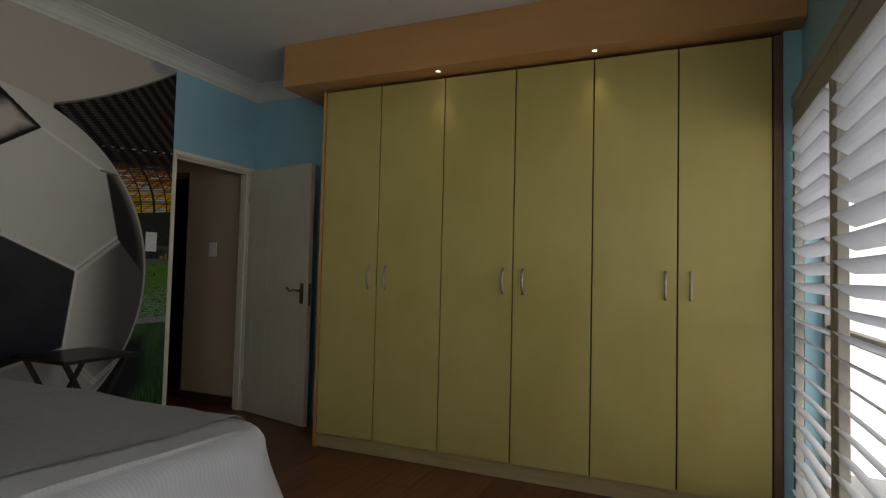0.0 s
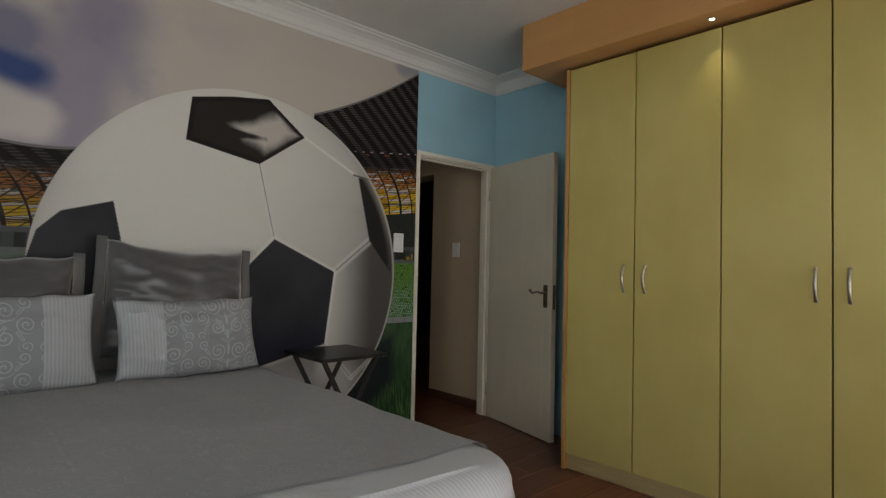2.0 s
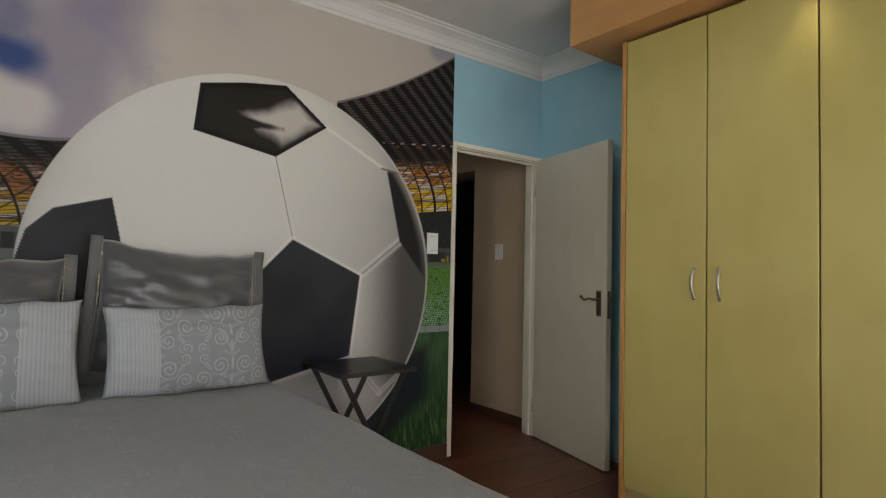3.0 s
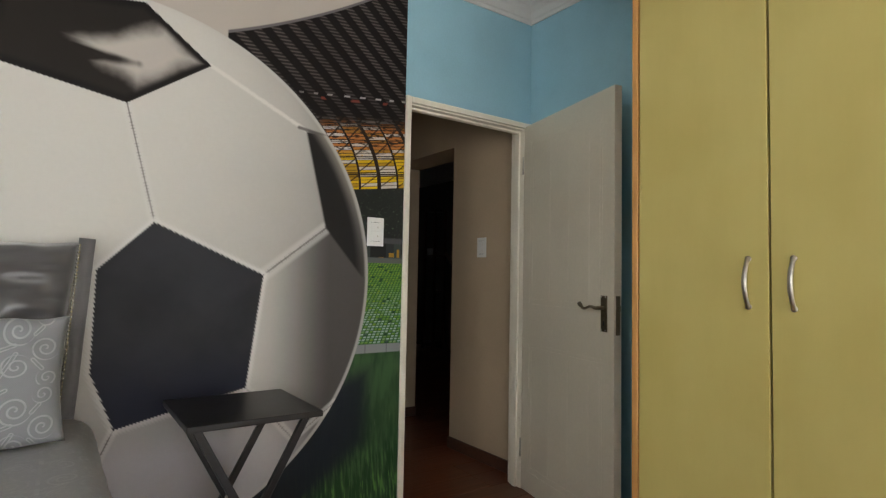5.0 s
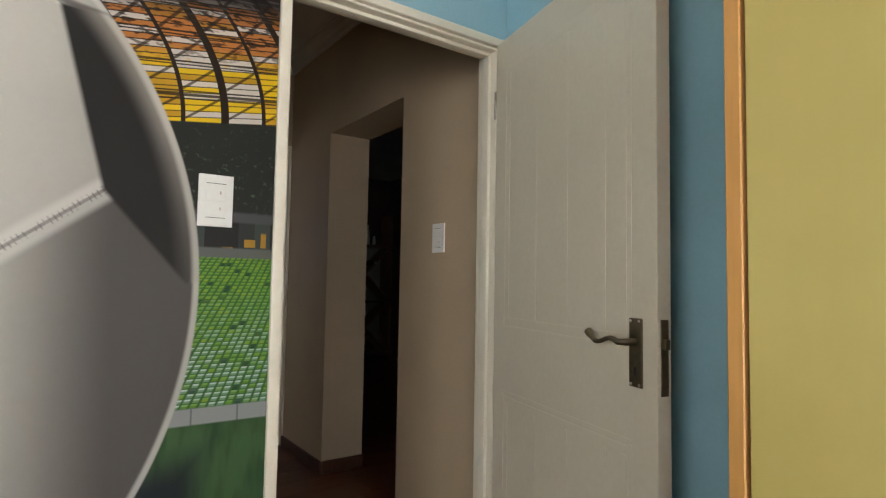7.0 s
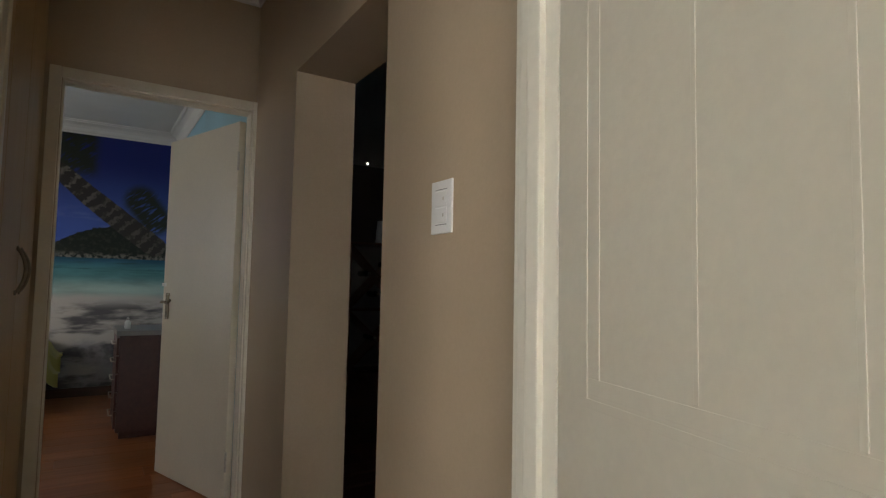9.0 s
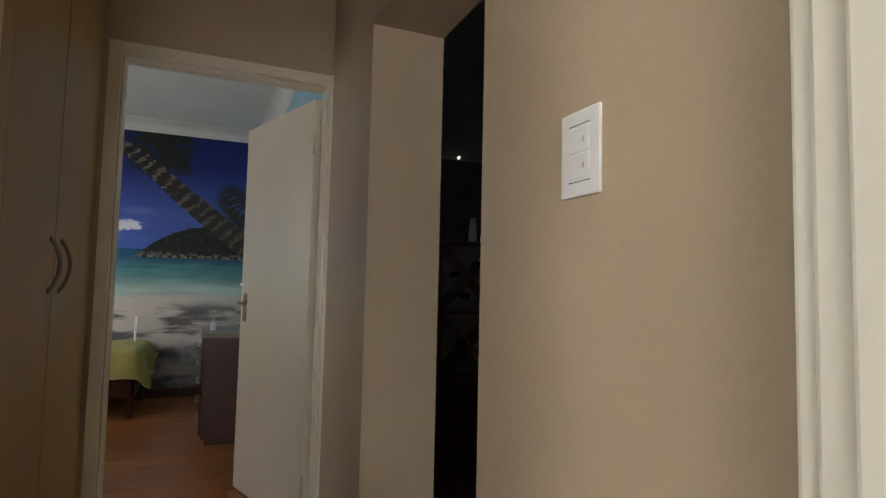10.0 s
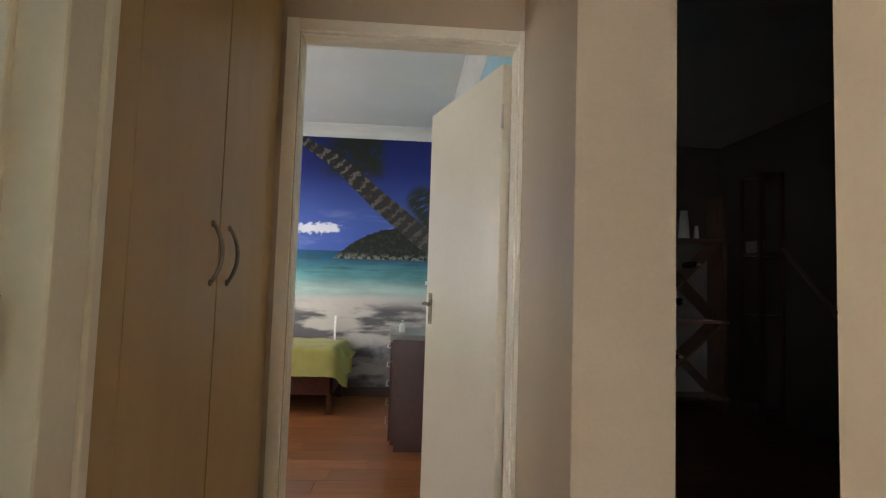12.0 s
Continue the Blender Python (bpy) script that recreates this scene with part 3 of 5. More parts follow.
    side_c = Col(t, (0.020, 0.019, 0.019)).mix((0.24, 0.22, 0.20), rr.ramp(0.87, 0.985) * (0.25 + z.ramp(0.0, 0.5) * 0.75))
    side_c = side_c.mix((0.60, 0.57, 0.53), rr.ramp(0.955, 0.985) * 0.6)
    leather = leather.mix(side_c, side.ramp(-0.002, 0.012))
    c = c.mix(leather, rr.ramp(1.006, 0.994))
    c.put(b.inputs["Base Color"])
    relief(t, b, fine, 0.06, 0.001)
    return m


mural = boxed("wall_mural", (WEST + 0.002, -0.869, -0.004, -0.0005, 0.09, H - 0.118), ball_picture())
tagged(mural, "printed wallpaper mural of a football in a stadium", "mural")


# ---- the beach mural ----
def beach_picture():
    m, t, b = blank("printed_beach_mural", 0.5, 0.0, 0.3)
    u, _, v = place_of(t)
    n = grain(t, u, v, 0.0, 1.6, 5.0)
    n2 = grain(t, u * 0.5, v * 2.0, 4.0, 3.0, 4.0)
    fine = grain(t, u, v, 9.0, 22.0, 3.0)
    c = Col(t, (0.055, 0.10, 0.36)).mix((0.012, 0.022, 0.16), v.ramp(1.7, 2.4))
    c = c.mix((0.20, 0.24, 0.48), n2.ramp(0.5, 0.75) * v.ramp(1.95, 1.75) * 0.7)
    cl = segment(u, v * 2.2, (-1.75, 3.64), (-1.16, 3.72)) + (n - 0.5) * 0.3 + (fine - 0.5) * 0.30
    c = c.mix((0.62, 0.62, 0.68), cl.ramp(0.12, 0.04))
    sea = Col(t, (0.006, 0.075, 0.16)).mix((0.09, 0.25, 0.26), v.ramp(1.42, 1.20)).mix((0.33, 0.43, 0.40), v.ramp(1.22, 1.05))
    sea = sea.scaled(n2.ramp(0.3, 0.7, 0.7, 1.1))
    sea = sea.mix((0.02, 0.07, 0.08), grain(t, u * 0.6, v * 7.0, 6.0, 4.0, 4.0).ramp(0.50, 0.66) * v.ramp(1.16, 1.30) * 0.7)
    c = c.mix(sea, v.ramp(1.462, 1.452))
    sand = Col(t, (0.46, 0.42, 0.38)).mix((0.10, 0.095, 0.10), n2.ramp(0.42, 0.56) * v.ramp(0.98, 0.85))
    sand = sand.mix((0.33, 0.31, 0.31), n.ramp(0.55, 0.65) * v.ramp(0.75, 0.5))
    c = c.mix(sand, (v + (n - 0.5) * 0.1).ramp(1.04, 0.96))
    hill = (1.0 - ((u + 0.45) * (u + 0.45)) * 2.5) * 0.28 + 1.43 + (fine - 0.5) * 0.06
    isle = (hill - v).ramp(-0.004, 0.006) * v.ramp(1.375, 1.385)
    rocks = Col(t, (0.010, 0.014, 0.011)).mix((0.026, 0.032, 0.022), fine.ramp(0.45, 0.7)).mix((0.17, 0.15, 0.13), v.ramp(1.45, 1.40) * fine.ramp(0.4, 0.6))
    c = c.mix(rocks, isle)
    trunk = (segment(u, v, (-1.62, 2.66), (-1.13, 2.37)).lo(segment(u, v, (-1.13, 2.37), (-0.70, 1.99))).lo(segment(u, v, (-0.70, 1.99), (-0.10, 1.52))) + (fine - 0.5) * 0.02)
    w = (u + 1.6).ramp(-0.1, 1.2, 0.045, 0.105)
    bark = Col(t, (0.030, 0.026, 0.024)).mix((0.21, 0.185, 0.16), ((u * 1.0 - v * 0.9) * 44.0 + n * 14.0 + fine * 7.0).sine().ramp(0.0, 0.9) * grain(t, u, v, 3.0, 9.0, 3.0).ramp(0.34, 0.56) * u.ramp(-0.5, -1.2, 0.35, 1.0))
    frond = grain(t, u * 3.0 + v * 3.0, v * 14.0 - u * 12.0, 2.0, 2.0, 3.0)
    leaves = (v.ramp(2.15, 2.3) * u.ramp(-0.60, -0.72) * u.ramp(-1.35, -1.1)).hi(segment(u, v, (-0.25, 2.0), (-0.1, 1.8)).ramp(0.20, 0.10)) * frond.ramp(0.30, 0.48)
    c = c.mix((0.018, 0.024, 0.016), leaves)
    c = c.mix(bark, (trunk - w).ramp(0.006, -0.006))
    c.put(b.inputs["Base Color"])
    return m


tagged(boxed("wall_mural", (-3.198, 0.098, 6.046, 6.0495, 0.09, H - 0.118), beach_picture()), "printed wallpaper mural of a tropical beach with a leaning palm", "mural")


# ---- doors ----
def lever(parent, x, y, z, out, along, reach=0.11, mat=None):
    """A bronze back plate with a scrolled lever; out is -1 or 1 along y, along -1 or 1 along x."""
    mat = mat or BRASS
    bm = bmesh.new()
    lo, hi = sorted((y, y + out * 0.006))
    box(bm, x - 0.021, x + 0.021, lo, hi, z - 0.105, z + 0.055, 0.003, 2)
    plate = part("lock_plate", bm, mat, parent, "aged bronze lock plate")
    bm = bmesh.new()
    pts = [(x, y + out * 0.006, z), (x, y + out * 0.035, z), (x + along * 0.012, y + out * 0.046, z)]
    for i in range(1, 13):
        k = i / 12
        pts.append((x + along * (0.012 + reach * k), y + out * 0.047, z + 0.006 * math.sin(k * 7.0) + 0.012 * max(0, k - 0.75) * 4))
    tube(bm, pts, lambda k: 0.009 - 0.0035 * math.sin(k * 3.0) if k < 0.9 else 0.010, 10)
    part("lever", bm, mat, parent, smooth=True)
    bm = bmesh.new()
    box(bm, x - 0.003, x + 0.003, *sorted((y + out * 0.0055, y + out * 0.008)), z - 0.078, z - 0.058, 0.001)
    part("keyhole", bm, SLIT, parent)
    for dz in (-0.098, 0.048):
        for dx in (-0.014, 0.014):
            bm = bmesh.new()
            bmesh.ops.create_uvsphere(bm, u_segments=8, v_segments=5, radius=0.0035, matrix=Matrix.Translation((x + dx, y + out * 0.006, z + dz)))
            part("screw", bm, STEEL, parent)
    return plate


def moulded_leaf(name, label, width, height, hinge, turn, panels, handle_z, flip=1):
    """A moulded door leaf hinged at its local x = 0, running along +x, its faces at y = 0 and y = 0.04."""
    d = thing(name, label, "door", (*hinge, 0.008), turn)
    bm = bmesh.new()
    box(bm, 0.0, width, 0.0, 0.04, 0.0, height, 0.003, 2)
    part("leaf", bm, GLOSS, d)
    for y, out in ((0.0, -1), (0.04, 1)):
        for a, b, c, e2 in panels:
            bm = bmesh.new()
            for inset, w in ((0.0, 0.012), (0.018, 0.022)):
                for q in ((a + inset, b - inset, c + inset, c + inset + w), (a + inset, b - inset, e2 - inset - w, e2 - inset),
                          (a + inset, a + inset + w, c + inset + w, e2 - inset - w), (b - inset - w, b - inset, c + inset + w, e2 - inset - w)):
                    h = 0.0012 if q[3] - q[2] > 0.1 else 0.0005
                    ys = sorted((y - out * 0.002, y + out * h))
                    box(bm, q[0], q[1], ys[0], ys[1], q[2], q[3], h * 0.85, 3)
            for k in (0.32, 0.58, 0.84):
                ys = sorted((y - out * 0.002, y + out * 0.0009))
                box(bm, a + (b - a) * k, a + (b - a) * k + 0.007, ys[0], ys[1], c + 0.042, e2 - 0.042, 0.0008, 2)
            part("panel_moulding", bm, GLOSS, d)
    for y, out in ((0.0, -1), (0.04, 1)):
        lever(d, width - 0.065, y, handle_z, out, -1)
    bm = bmesh.new()
    box(bm, width - 0.001, width + 0.002, 0.009, 0.031, handle_z - 0.115, handle_z + 0.055, 0.0008)
    part("latch_plate", bm, BRASS, d, "aged bronze latch plate")
    bm = bmesh.new()
    box(bm, width + 0.001, width + 0.012, 0.013, 0.027, handle_z - 0.012, handle_z + 0.012, 0.003, 2)
    part("latch", bm, BRASS, d)
    for z in (0.22, height - 0.22):
        bm = bmesh.new()
        tube(bm, [(-0.004, 0.0 if flip > 0 else 0.04, z - 0.05), (-0.004, 0.0 if flip > 0 else 0.04, z + 0.05)], 0.006, 10)
        part("hinge", bm, STEEL, d, smooth=True)
    return d


PAN = [(0.12, 0.36, 1.12, 1.92), (0.42, 0.66, 1.12, 1.92), (0.12, 0.36, 0.16, 0.86), (0.42, 0.66, 0.16, 0.86)]
moulded_leaf("door_bedroom", "cream moulded bedroom door standing open", 0.787, 2.018, (-0.070, 0.006), -103.2, [(0.066, 0.705, 1.005, 1.93), (0.066, 0.705, 0.10, 0.80)], 1.03)
far_leaf = moulded_leaf("door_far_room", "plain cream door of the far bedroom standing half open", 0.80, 2.035, (0.018, 2.518), 108.5, [], 1.03, -1)

bm = bmesh.new()
box(bm, 0.765, 0.812, 0.034, 0.046, 1.125, 1.145, 0.003, 2)
part("night_latch", bm, PLASTIC, far_leaf, "small white night latch")


# ---- wardrobe ----
def bow_handle(parent, x, y, z, half=0.07, out=-1, mat=None, reach=0.025):
    bm = bmesh.new()
    pts = []
    for i in range(17):
        k = i / 16 * 2 - 1
        pts.append((x + out * (0.004 + reach * (1 - k * k)), y, z + half * k))
    tube(bm, pts, lambda k: 0.0048 + 0.0010 * math.sin(k * math.pi), 10, 1.35, (0, 1, 0))
    for k in (-1, 1):
        bmesh.ops.create_cone(bm, cap_ends=True, segments=12, radius1=0.009, radius2=0.008, depth=0.006,
                              matrix=Matrix.Translation((x + out * 0.003, y, z + half * k)) @ Matrix.Rotation(math.pi / 2, 4, "Y"))
    return part("handle", bm, mat or STEEL, parent, "satin metal bow handle", True)


FRONT = -0.566
ward = thing("wardrobe", "tall six-door built-in wardrobe in yellow-green birch foil", "wardrobe", (-0.28, -2.45, 0))


def wpart(name, dims, mat, parent=ward, bevel=0.0, label="", seg=1):
    ob = boxed(name, dims, mat, None, bevel, label, seg)
    ob.parent = parent
    ob.matrix_parent_inverse = Matrix.Translation((0.28, 2.45, 0)) if parent == ward else Matrix.Identity(4)
    return ob


wpart("carcass", (FRONT + 0.022, -0.032, -3.846, -1.108, 0.10, 2.425), GAP)
wpart("end_panel", (FRONT - 0.002, -0.032, -1.106, -1.082, 0.0, 2.44), EDGE, ward, 0.002, "orange edged end panel")
wpart("filler", (FRONT + 0.004, FRONT + 0.0215, -3.848, -3.8065, 0.0, 2.44), RACK, ward, 0.002)
wpart("plinth", (FRONT + 0.022, FRONT + 0.04, -3.846, -1.108, 0.001, 0.094), PLINTH, ward, 0.002, "pale plinth board")
SEAMS = [-1.108, -1.545, -2.005, -2.467, -2.924, -3.366, -3.803]
for i in range(6):
    y1, y0 = SEAMS[i] - 0.0038, SEAMS[i + 1] + 0.0038
    door = wpart("door", (FRONT, FRONT + 0.018, y0, y1, 0.098, 2.432), BIRCH, ward, 0.0022, "", 2)
    side = y0 + 0.055 if i % 2 == 0 else y1 - 0.061
    h = bow_handle(None, FRONT, side, 1.16)
    h.parent = door

pel = thing("wardrobe_pelmet", "tan boxed pelmet above the wardrobe with small downlights", "pelmet", (-0.36, -2.4, 2.45))
PELF, PELY = -0.715, -0.845
for nm, dims in (("front_board", (PELF, PELF + 0.018, SOUTH + 0.003, PELY, 2.455, H - 0.002)), ("end_board", (PELF + 0.018, -0.032, PELY - 0.018, PELY, 2.455, H - 0.002)),
                 ("soffit", (PELF + 0.018, -0.032, SOUTH + 0.003, PELY - 0.018, 2.457, 2.472))):
    ob = boxed(nm, dims, PELMET, None, 0.0025 if nm == "front_board" else 0.0)
    ob.parent, ob.matrix_parent_inverse = pel, Matrix.Translation((0.36, 2.4, -2.45))
BULB = glow("warm_led", (1.0, 0.93, 0.80), 90.0)
for y in (-1.985, -2.935):
    l = thing("downlight", "tiny lit recessed downlight in the pelmet", "downlight", (-0.640, y, 2.457), group="pelmet downlights")
    bm = bmesh.new()
    lathe(bm, [(0.013, -0.001), (0.022, -0.001), (0.023, -0.003), (0.014, -0.005), (0.013, -0.001)], 20)
    part("trim_ring", bm, STEEL, l)
    bm = bmesh.new()
    lathe(bm, [(0.0125, -0.0045), (0.0125, -0.0015)], 16)
    part("lens", bm, BULB, l)
    lamp("pelmet_lamp", "SPOT", look((-0.645, y, 2.445), (-0.60, y, 1.2)), 34.0, (1.0, 0.88, 0.60), angle=radians(70))


# ---- switches ----
def switch(at, turn, w, h, gangs, label):
    s = thing("light_switch", label, "light switch", at, turn)
    bm = bmesh.new()
    box(bm, -w / 2, w / 2, -0.006, 0.0, -h / 2, h / 2, 0.002, 2)
    part("cover_plate", bm, PLASTIC, s)
    gh = h * 0.62 / gangs
    for i in range(gangs):
        z = h * 0.31 - gh * (i + 0.5)
        bm = bmesh.new()
        box(bm, -w * 0.28, w * 0.28, -0.0074, -0.0055, z - gh / 2 + 0.0012, z + gh / 2 - 0.0012, 0.0012)
        part("rocker", bm, PLASTIC, s)
        bm = bmesh.new()
        box(bm, w * 0.10, w * 0.15, -0.0079, -0.0072, z - 0.004, z + 0.004)
        part("rocker_mark", bm, STEEL, s)
    for z in (h * 0.33, -h * 0.33):
        bm = bmesh.new()
        box(bm, -w * 0.28, w * 0.28, -0.0066, -0.0058, z - 0.0006, z + 0.0006)
        part("groove", bm, SLIT, s)
    return s


switch((-1.019, -0.004, 1.366), 0, 0.085, 0.133, 2, "white plastic light switch on the mural wall")
switch((0.04, 0.509, 1.360), -90, 0.090, 0.128, 2, "white plastic light switch on the beige hall wall")


# ---- bed ----
def satin():
    m, t, b = blank("dark_grey_satin", 0.38, 0.0, 0.8)
    x, y, z = place_of(t)
    f = grain(t, x * 3.0 + z * 1.2, y * 2.0, z * 8.0 - x * 1.5, 3.0, 2.0)
    Col(t, (0.056, 0.054, 0.057)).mix((0.072, 0.069, 0.072), f.ramp(0.3, 0.7)).put(b.inputs["Base Color"])
    b.inputs["Sheen Weight"].default_value = 0.5
    b.inputs["Anisotropic"].default_value = 0.5
    relief(t, b, f, 0.06, 0.018)
    return m


def damask(name, along, ground, thread, shift=0.0, worn=0.0):
    """Woven damask: curling scrolls in a paler thread, in the plane of x and the given axis."""
    m, t, b = blank(name, 0.72, 0.0, 0.25)
    p = place_of(t)
    u, v = p[0], p[along]
    warp = grain(t, u, v, 1.0, 6.0, 1.0)
    warp2 = grain(t, u, v, 8.0, 6.0, 1.0)
    # mirrored candelabra repeat, 0.30 wide and 0.21 high: a stem with curling arms either side
    cu, cv = (u + shift + (warp - 0.5) * 0.02) / 0.30, (v + (warp2 - 0.5) * 0.02) / 0.21
    a, c = (cu.fract() - 0.5).size() * 0.30, cv.fract() * 0.21
    k = a.ramp(0.0065, 0.0035) * (c * 90.0).sine().ramp(-0.8, -0.2)
    for px, pz, reach, pitch, hand in ((0.052, 0.150, 0.042, 0.019, 1.0), (0.048, 0.052, 0.036, 0.017, -1.0), (0.115, 0.100, 0.036, 0.017, 1.0), (0.118, 0.018, 0.028, 0.015, -1.0), (0.112, 0.185, 0.026, 0.015, -1.0)):
        dx, dz = a - px, c - pz
        r = (dx * dx + dz * dz).root()
        arm = (r * (2 * math.pi / pitch) - dz.op("ARCTAN2", dx) * hand).sine().ramp(0.45, 0.80)
        k = k.hi(arm * r.ramp(reach, reach - 0.004))
    for p, q in (((0.0, 0.005), (0.048, 0.088)), ((0.0, 0.095), (0.045, 0.112)), ((0.0, 0.19), (0.03, 0.205)), ((0.085, 0.07), (0.105, 0.045)), ((0.09, 0.14), (0.105, 0.158))):
        k = k.hi((segment(a, c, p, q) - 0.004).size().ramp(0.0022, 0.001))
    k = k * grain(t, u, v, 5.0, 40.0, 2.0).ramp(0.25, 0.5, 0.35, 1.0)
    cloud = grain(t, u, v, 2.0, 7.0, 4.0)
    k = k * (1.0 - worn) + k * cloud.ramp(0.42, 0.62) * worn + grain(t, u * 1.4, v, 9.0, 24.0, 3.0).ramp(0.52, 0.66) * worn * 0.7
    weave = (u * 1500.0).sine() * (v * 1500.0).sine()
    Col(t, ground).mix(thread, k * 0.8).scaled(weave * 0.04 + 1.0).put(b.inputs["Base Color"])
    b.inputs["Sheen Weight"].default_value = 0.2
    relief(t, b, k + weave * 0.2, 0.5, 0.0012)
    return m


def ribbed(name, colour, pitch, deep=0.6, low=0.88, slant=0.3, crease=1.5):
    m, t, b = blank(name, 0.8, 0.0, 0.25)
    x, y, z = place_of(t)
    s = ((x + y * slant) * (2 * math.pi / pitch)).sine()
    Col(t, colour).scaled(s.ramp(-1.0, 0.6, low, 1.03)).put(b.inputs["Base Color"])
    relief(t, b, s + grain(t, x, y, z, 14.0, 3.0) * crease, deep, 0.003)
    return m


SATIN = satin()
QUILT = ribbed("pale_pleated_quilt", (0.57, 0.58, 0.61), 0.0145, 0.11, 0.97)
THROW = damask("grey_damask_throw", 1, (0.63, 0.63, 0.65), (0.74, 0.74, 0.755), 0.0, 0.65)
CUSHION = damask("grey_damask_cushion", 2, (0.265, 0.275, 0.29), (0.43, 0.445, 0.46), 0.115)
RIB = ribbed("pale_ribbed_linen", (0.42, 0.43, 0.45), 0.0135, 0.2, 0.90, 0.0, 0.3)
BEAD = metal("silver_beads", (0.8, 0.78, 0.75), 0.2)

X0, X1, Y0 = -3.68, -2.11, -2.10
bed = thing("bed", "double bed made up with a grey damask throw and quilt", "bed", (-2.9, -1.0, 0))


def bed_part(name, bm, mat, label="", smooth=True):
    ob = part(name, bm, mat, bed, label, smooth)
    ob.matrix_parent_inverse = Matrix.Translation((2.9, 1.0, 0))
    return ob


bm = bmesh.new()
box(bm, X0 + 0.06, X1 - 0.06, Y0 + 0.08, -0.03, 0.12, 0.34, 0.02, 2)
bed_part("base", bm, SATIN_EDGE, "dark upholstered bed base", False)
bm = bmesh.new()
box(bm, X0 + 0.04, X1 - 0.04, Y0 + 0.06, -0.02, 0.342, 0.61, 0.07, 4)
bed_part("mattress", bm, LINEN)
for lx in (X0 + 0.14, X1 - 0.14):
    for ly in (Y0 + 0.16, -0.14):
        bm = bmesh.new()
        lathe(bm, [(0.025, 0.0), (0.03, 0.11), (0.03, 0.122)], 12, (lx, ly, 0))
        bed_part("leg", bm, BLACK)


def drape(x0, x1, y0, y1, top, drop, corner, lift, folds, step=0.03, sides=(1, 1, 1, 0)):
    """A cloth over a box: flat on top, rounded over the edges, hanging in soft folds."""
    bm = bmesh.new()
    n_d = 9
    loops = []
    # outline of the top, walked from the head end round the foot and back
    pts = []

    def arc(cx, cy, a0, a1):
        for i in range(13):
            a = radians(a0 + (a1 - a0) * i / 12)
            pts.append((cx + corner * math.cos(a), cy + corner * math.sin(a), math.cos(a), math.sin(a)))
    n = int((y1 - y0 - corner) / step)
    for i in range(n):
        pts.append((x1, y1 - (y1 - y0 - corner) * i / n, 1, 0))
    arc(x1 - corner, y0 + corner, 0, -90)
    cols = 24
    n = cols
    for i in range(1, n):
        pts.append((x1 - corner - (x1 - x0 - 2 * corner) * i / n, y0, 0, -1))
    arc(x0 + corner, y0 + corner, -90, -180)
    n = int((y1 - y0 - corner) / step)
    for i in range(1, n + 1):
        pts.append((x0, y0 + corner + (y1 - y0 - corner) * i / n, -1, 0))
    rad = 0.075
    for j in range(-3, n_d + 1):
        ring = []
        for i, (px, py, nx, ny) in enumerate(pts):
            if j <= 3:
                a = (j + 3) / 6 * math.pi / 2
                out, down = rad * math.sin(a) - rad, rad * (1 - math.cos(a))
            else:
                out, down = 0.0, rad + (drop - rad) * (j - 3) / (n_d - 3)
            k = max(0.0, (down - rad) / (drop - rad))
            s = i * step
            w = noise.noise(Vector((s * 3.1, k * 0.7, folds))) * 0.05 + noise.noise(Vector((s * 9.0, k * 1.2, folds + 5))) * 0.02
            out += k * (0.13 + w * 1.1) + noise.noise(Vector((px * 5, py * 5, j * 0.4))) * 0.006
            ring.append(bm.verts.new((px + nx * out, py + ny * out, top - down + 0.01 * noise.noise(Vector((px * 2.5, py * 2.5, 0))))))
        loops.append(ring)
    for a, b in zip(loops, loops[1:]):
        for i in range(len(a) - 1):
            bm.faces.new((a[i], a[i + 1], b[i + 1], b[i]))
    # the top, filled in strips across from one side to the other
    edge = loops[0]
    m = len(edge)
    last = (m - cols - 1) // 2
    rows = []
    for i in range(last):
        a, b = edge[i], edge[m - 1 - i]
        row = [a]
        for c in range(1, cols):
            p = a.co.lerp(b.co, c / cols)
            row.append(bm.verts.new((p.x, p.y, top + 0.012 * noise.noise(Vector((p.x * 2.2, p.y * 2.2, lift))) + 0.008 * noise.noise(Vector((p.x * 6, p.y * 6, lift))) + 0.012 * math.sin(math.pi * c / cols))))
        row.append(b)
        rows.append(row)
    rows.append(edge[last:last + cols + 1])
    for a, b in zip(rows, rows[1:]):
        for c in range(cols):
            bm.faces.new((a[c], a[c + 1], b[c + 1], b[c]))
    bmesh.ops.remove_doubles(bm, verts=bm.verts, dist=1e-5)
    bmesh.ops.recalc_face_normals(bm, faces=bm.faces)
    return bm


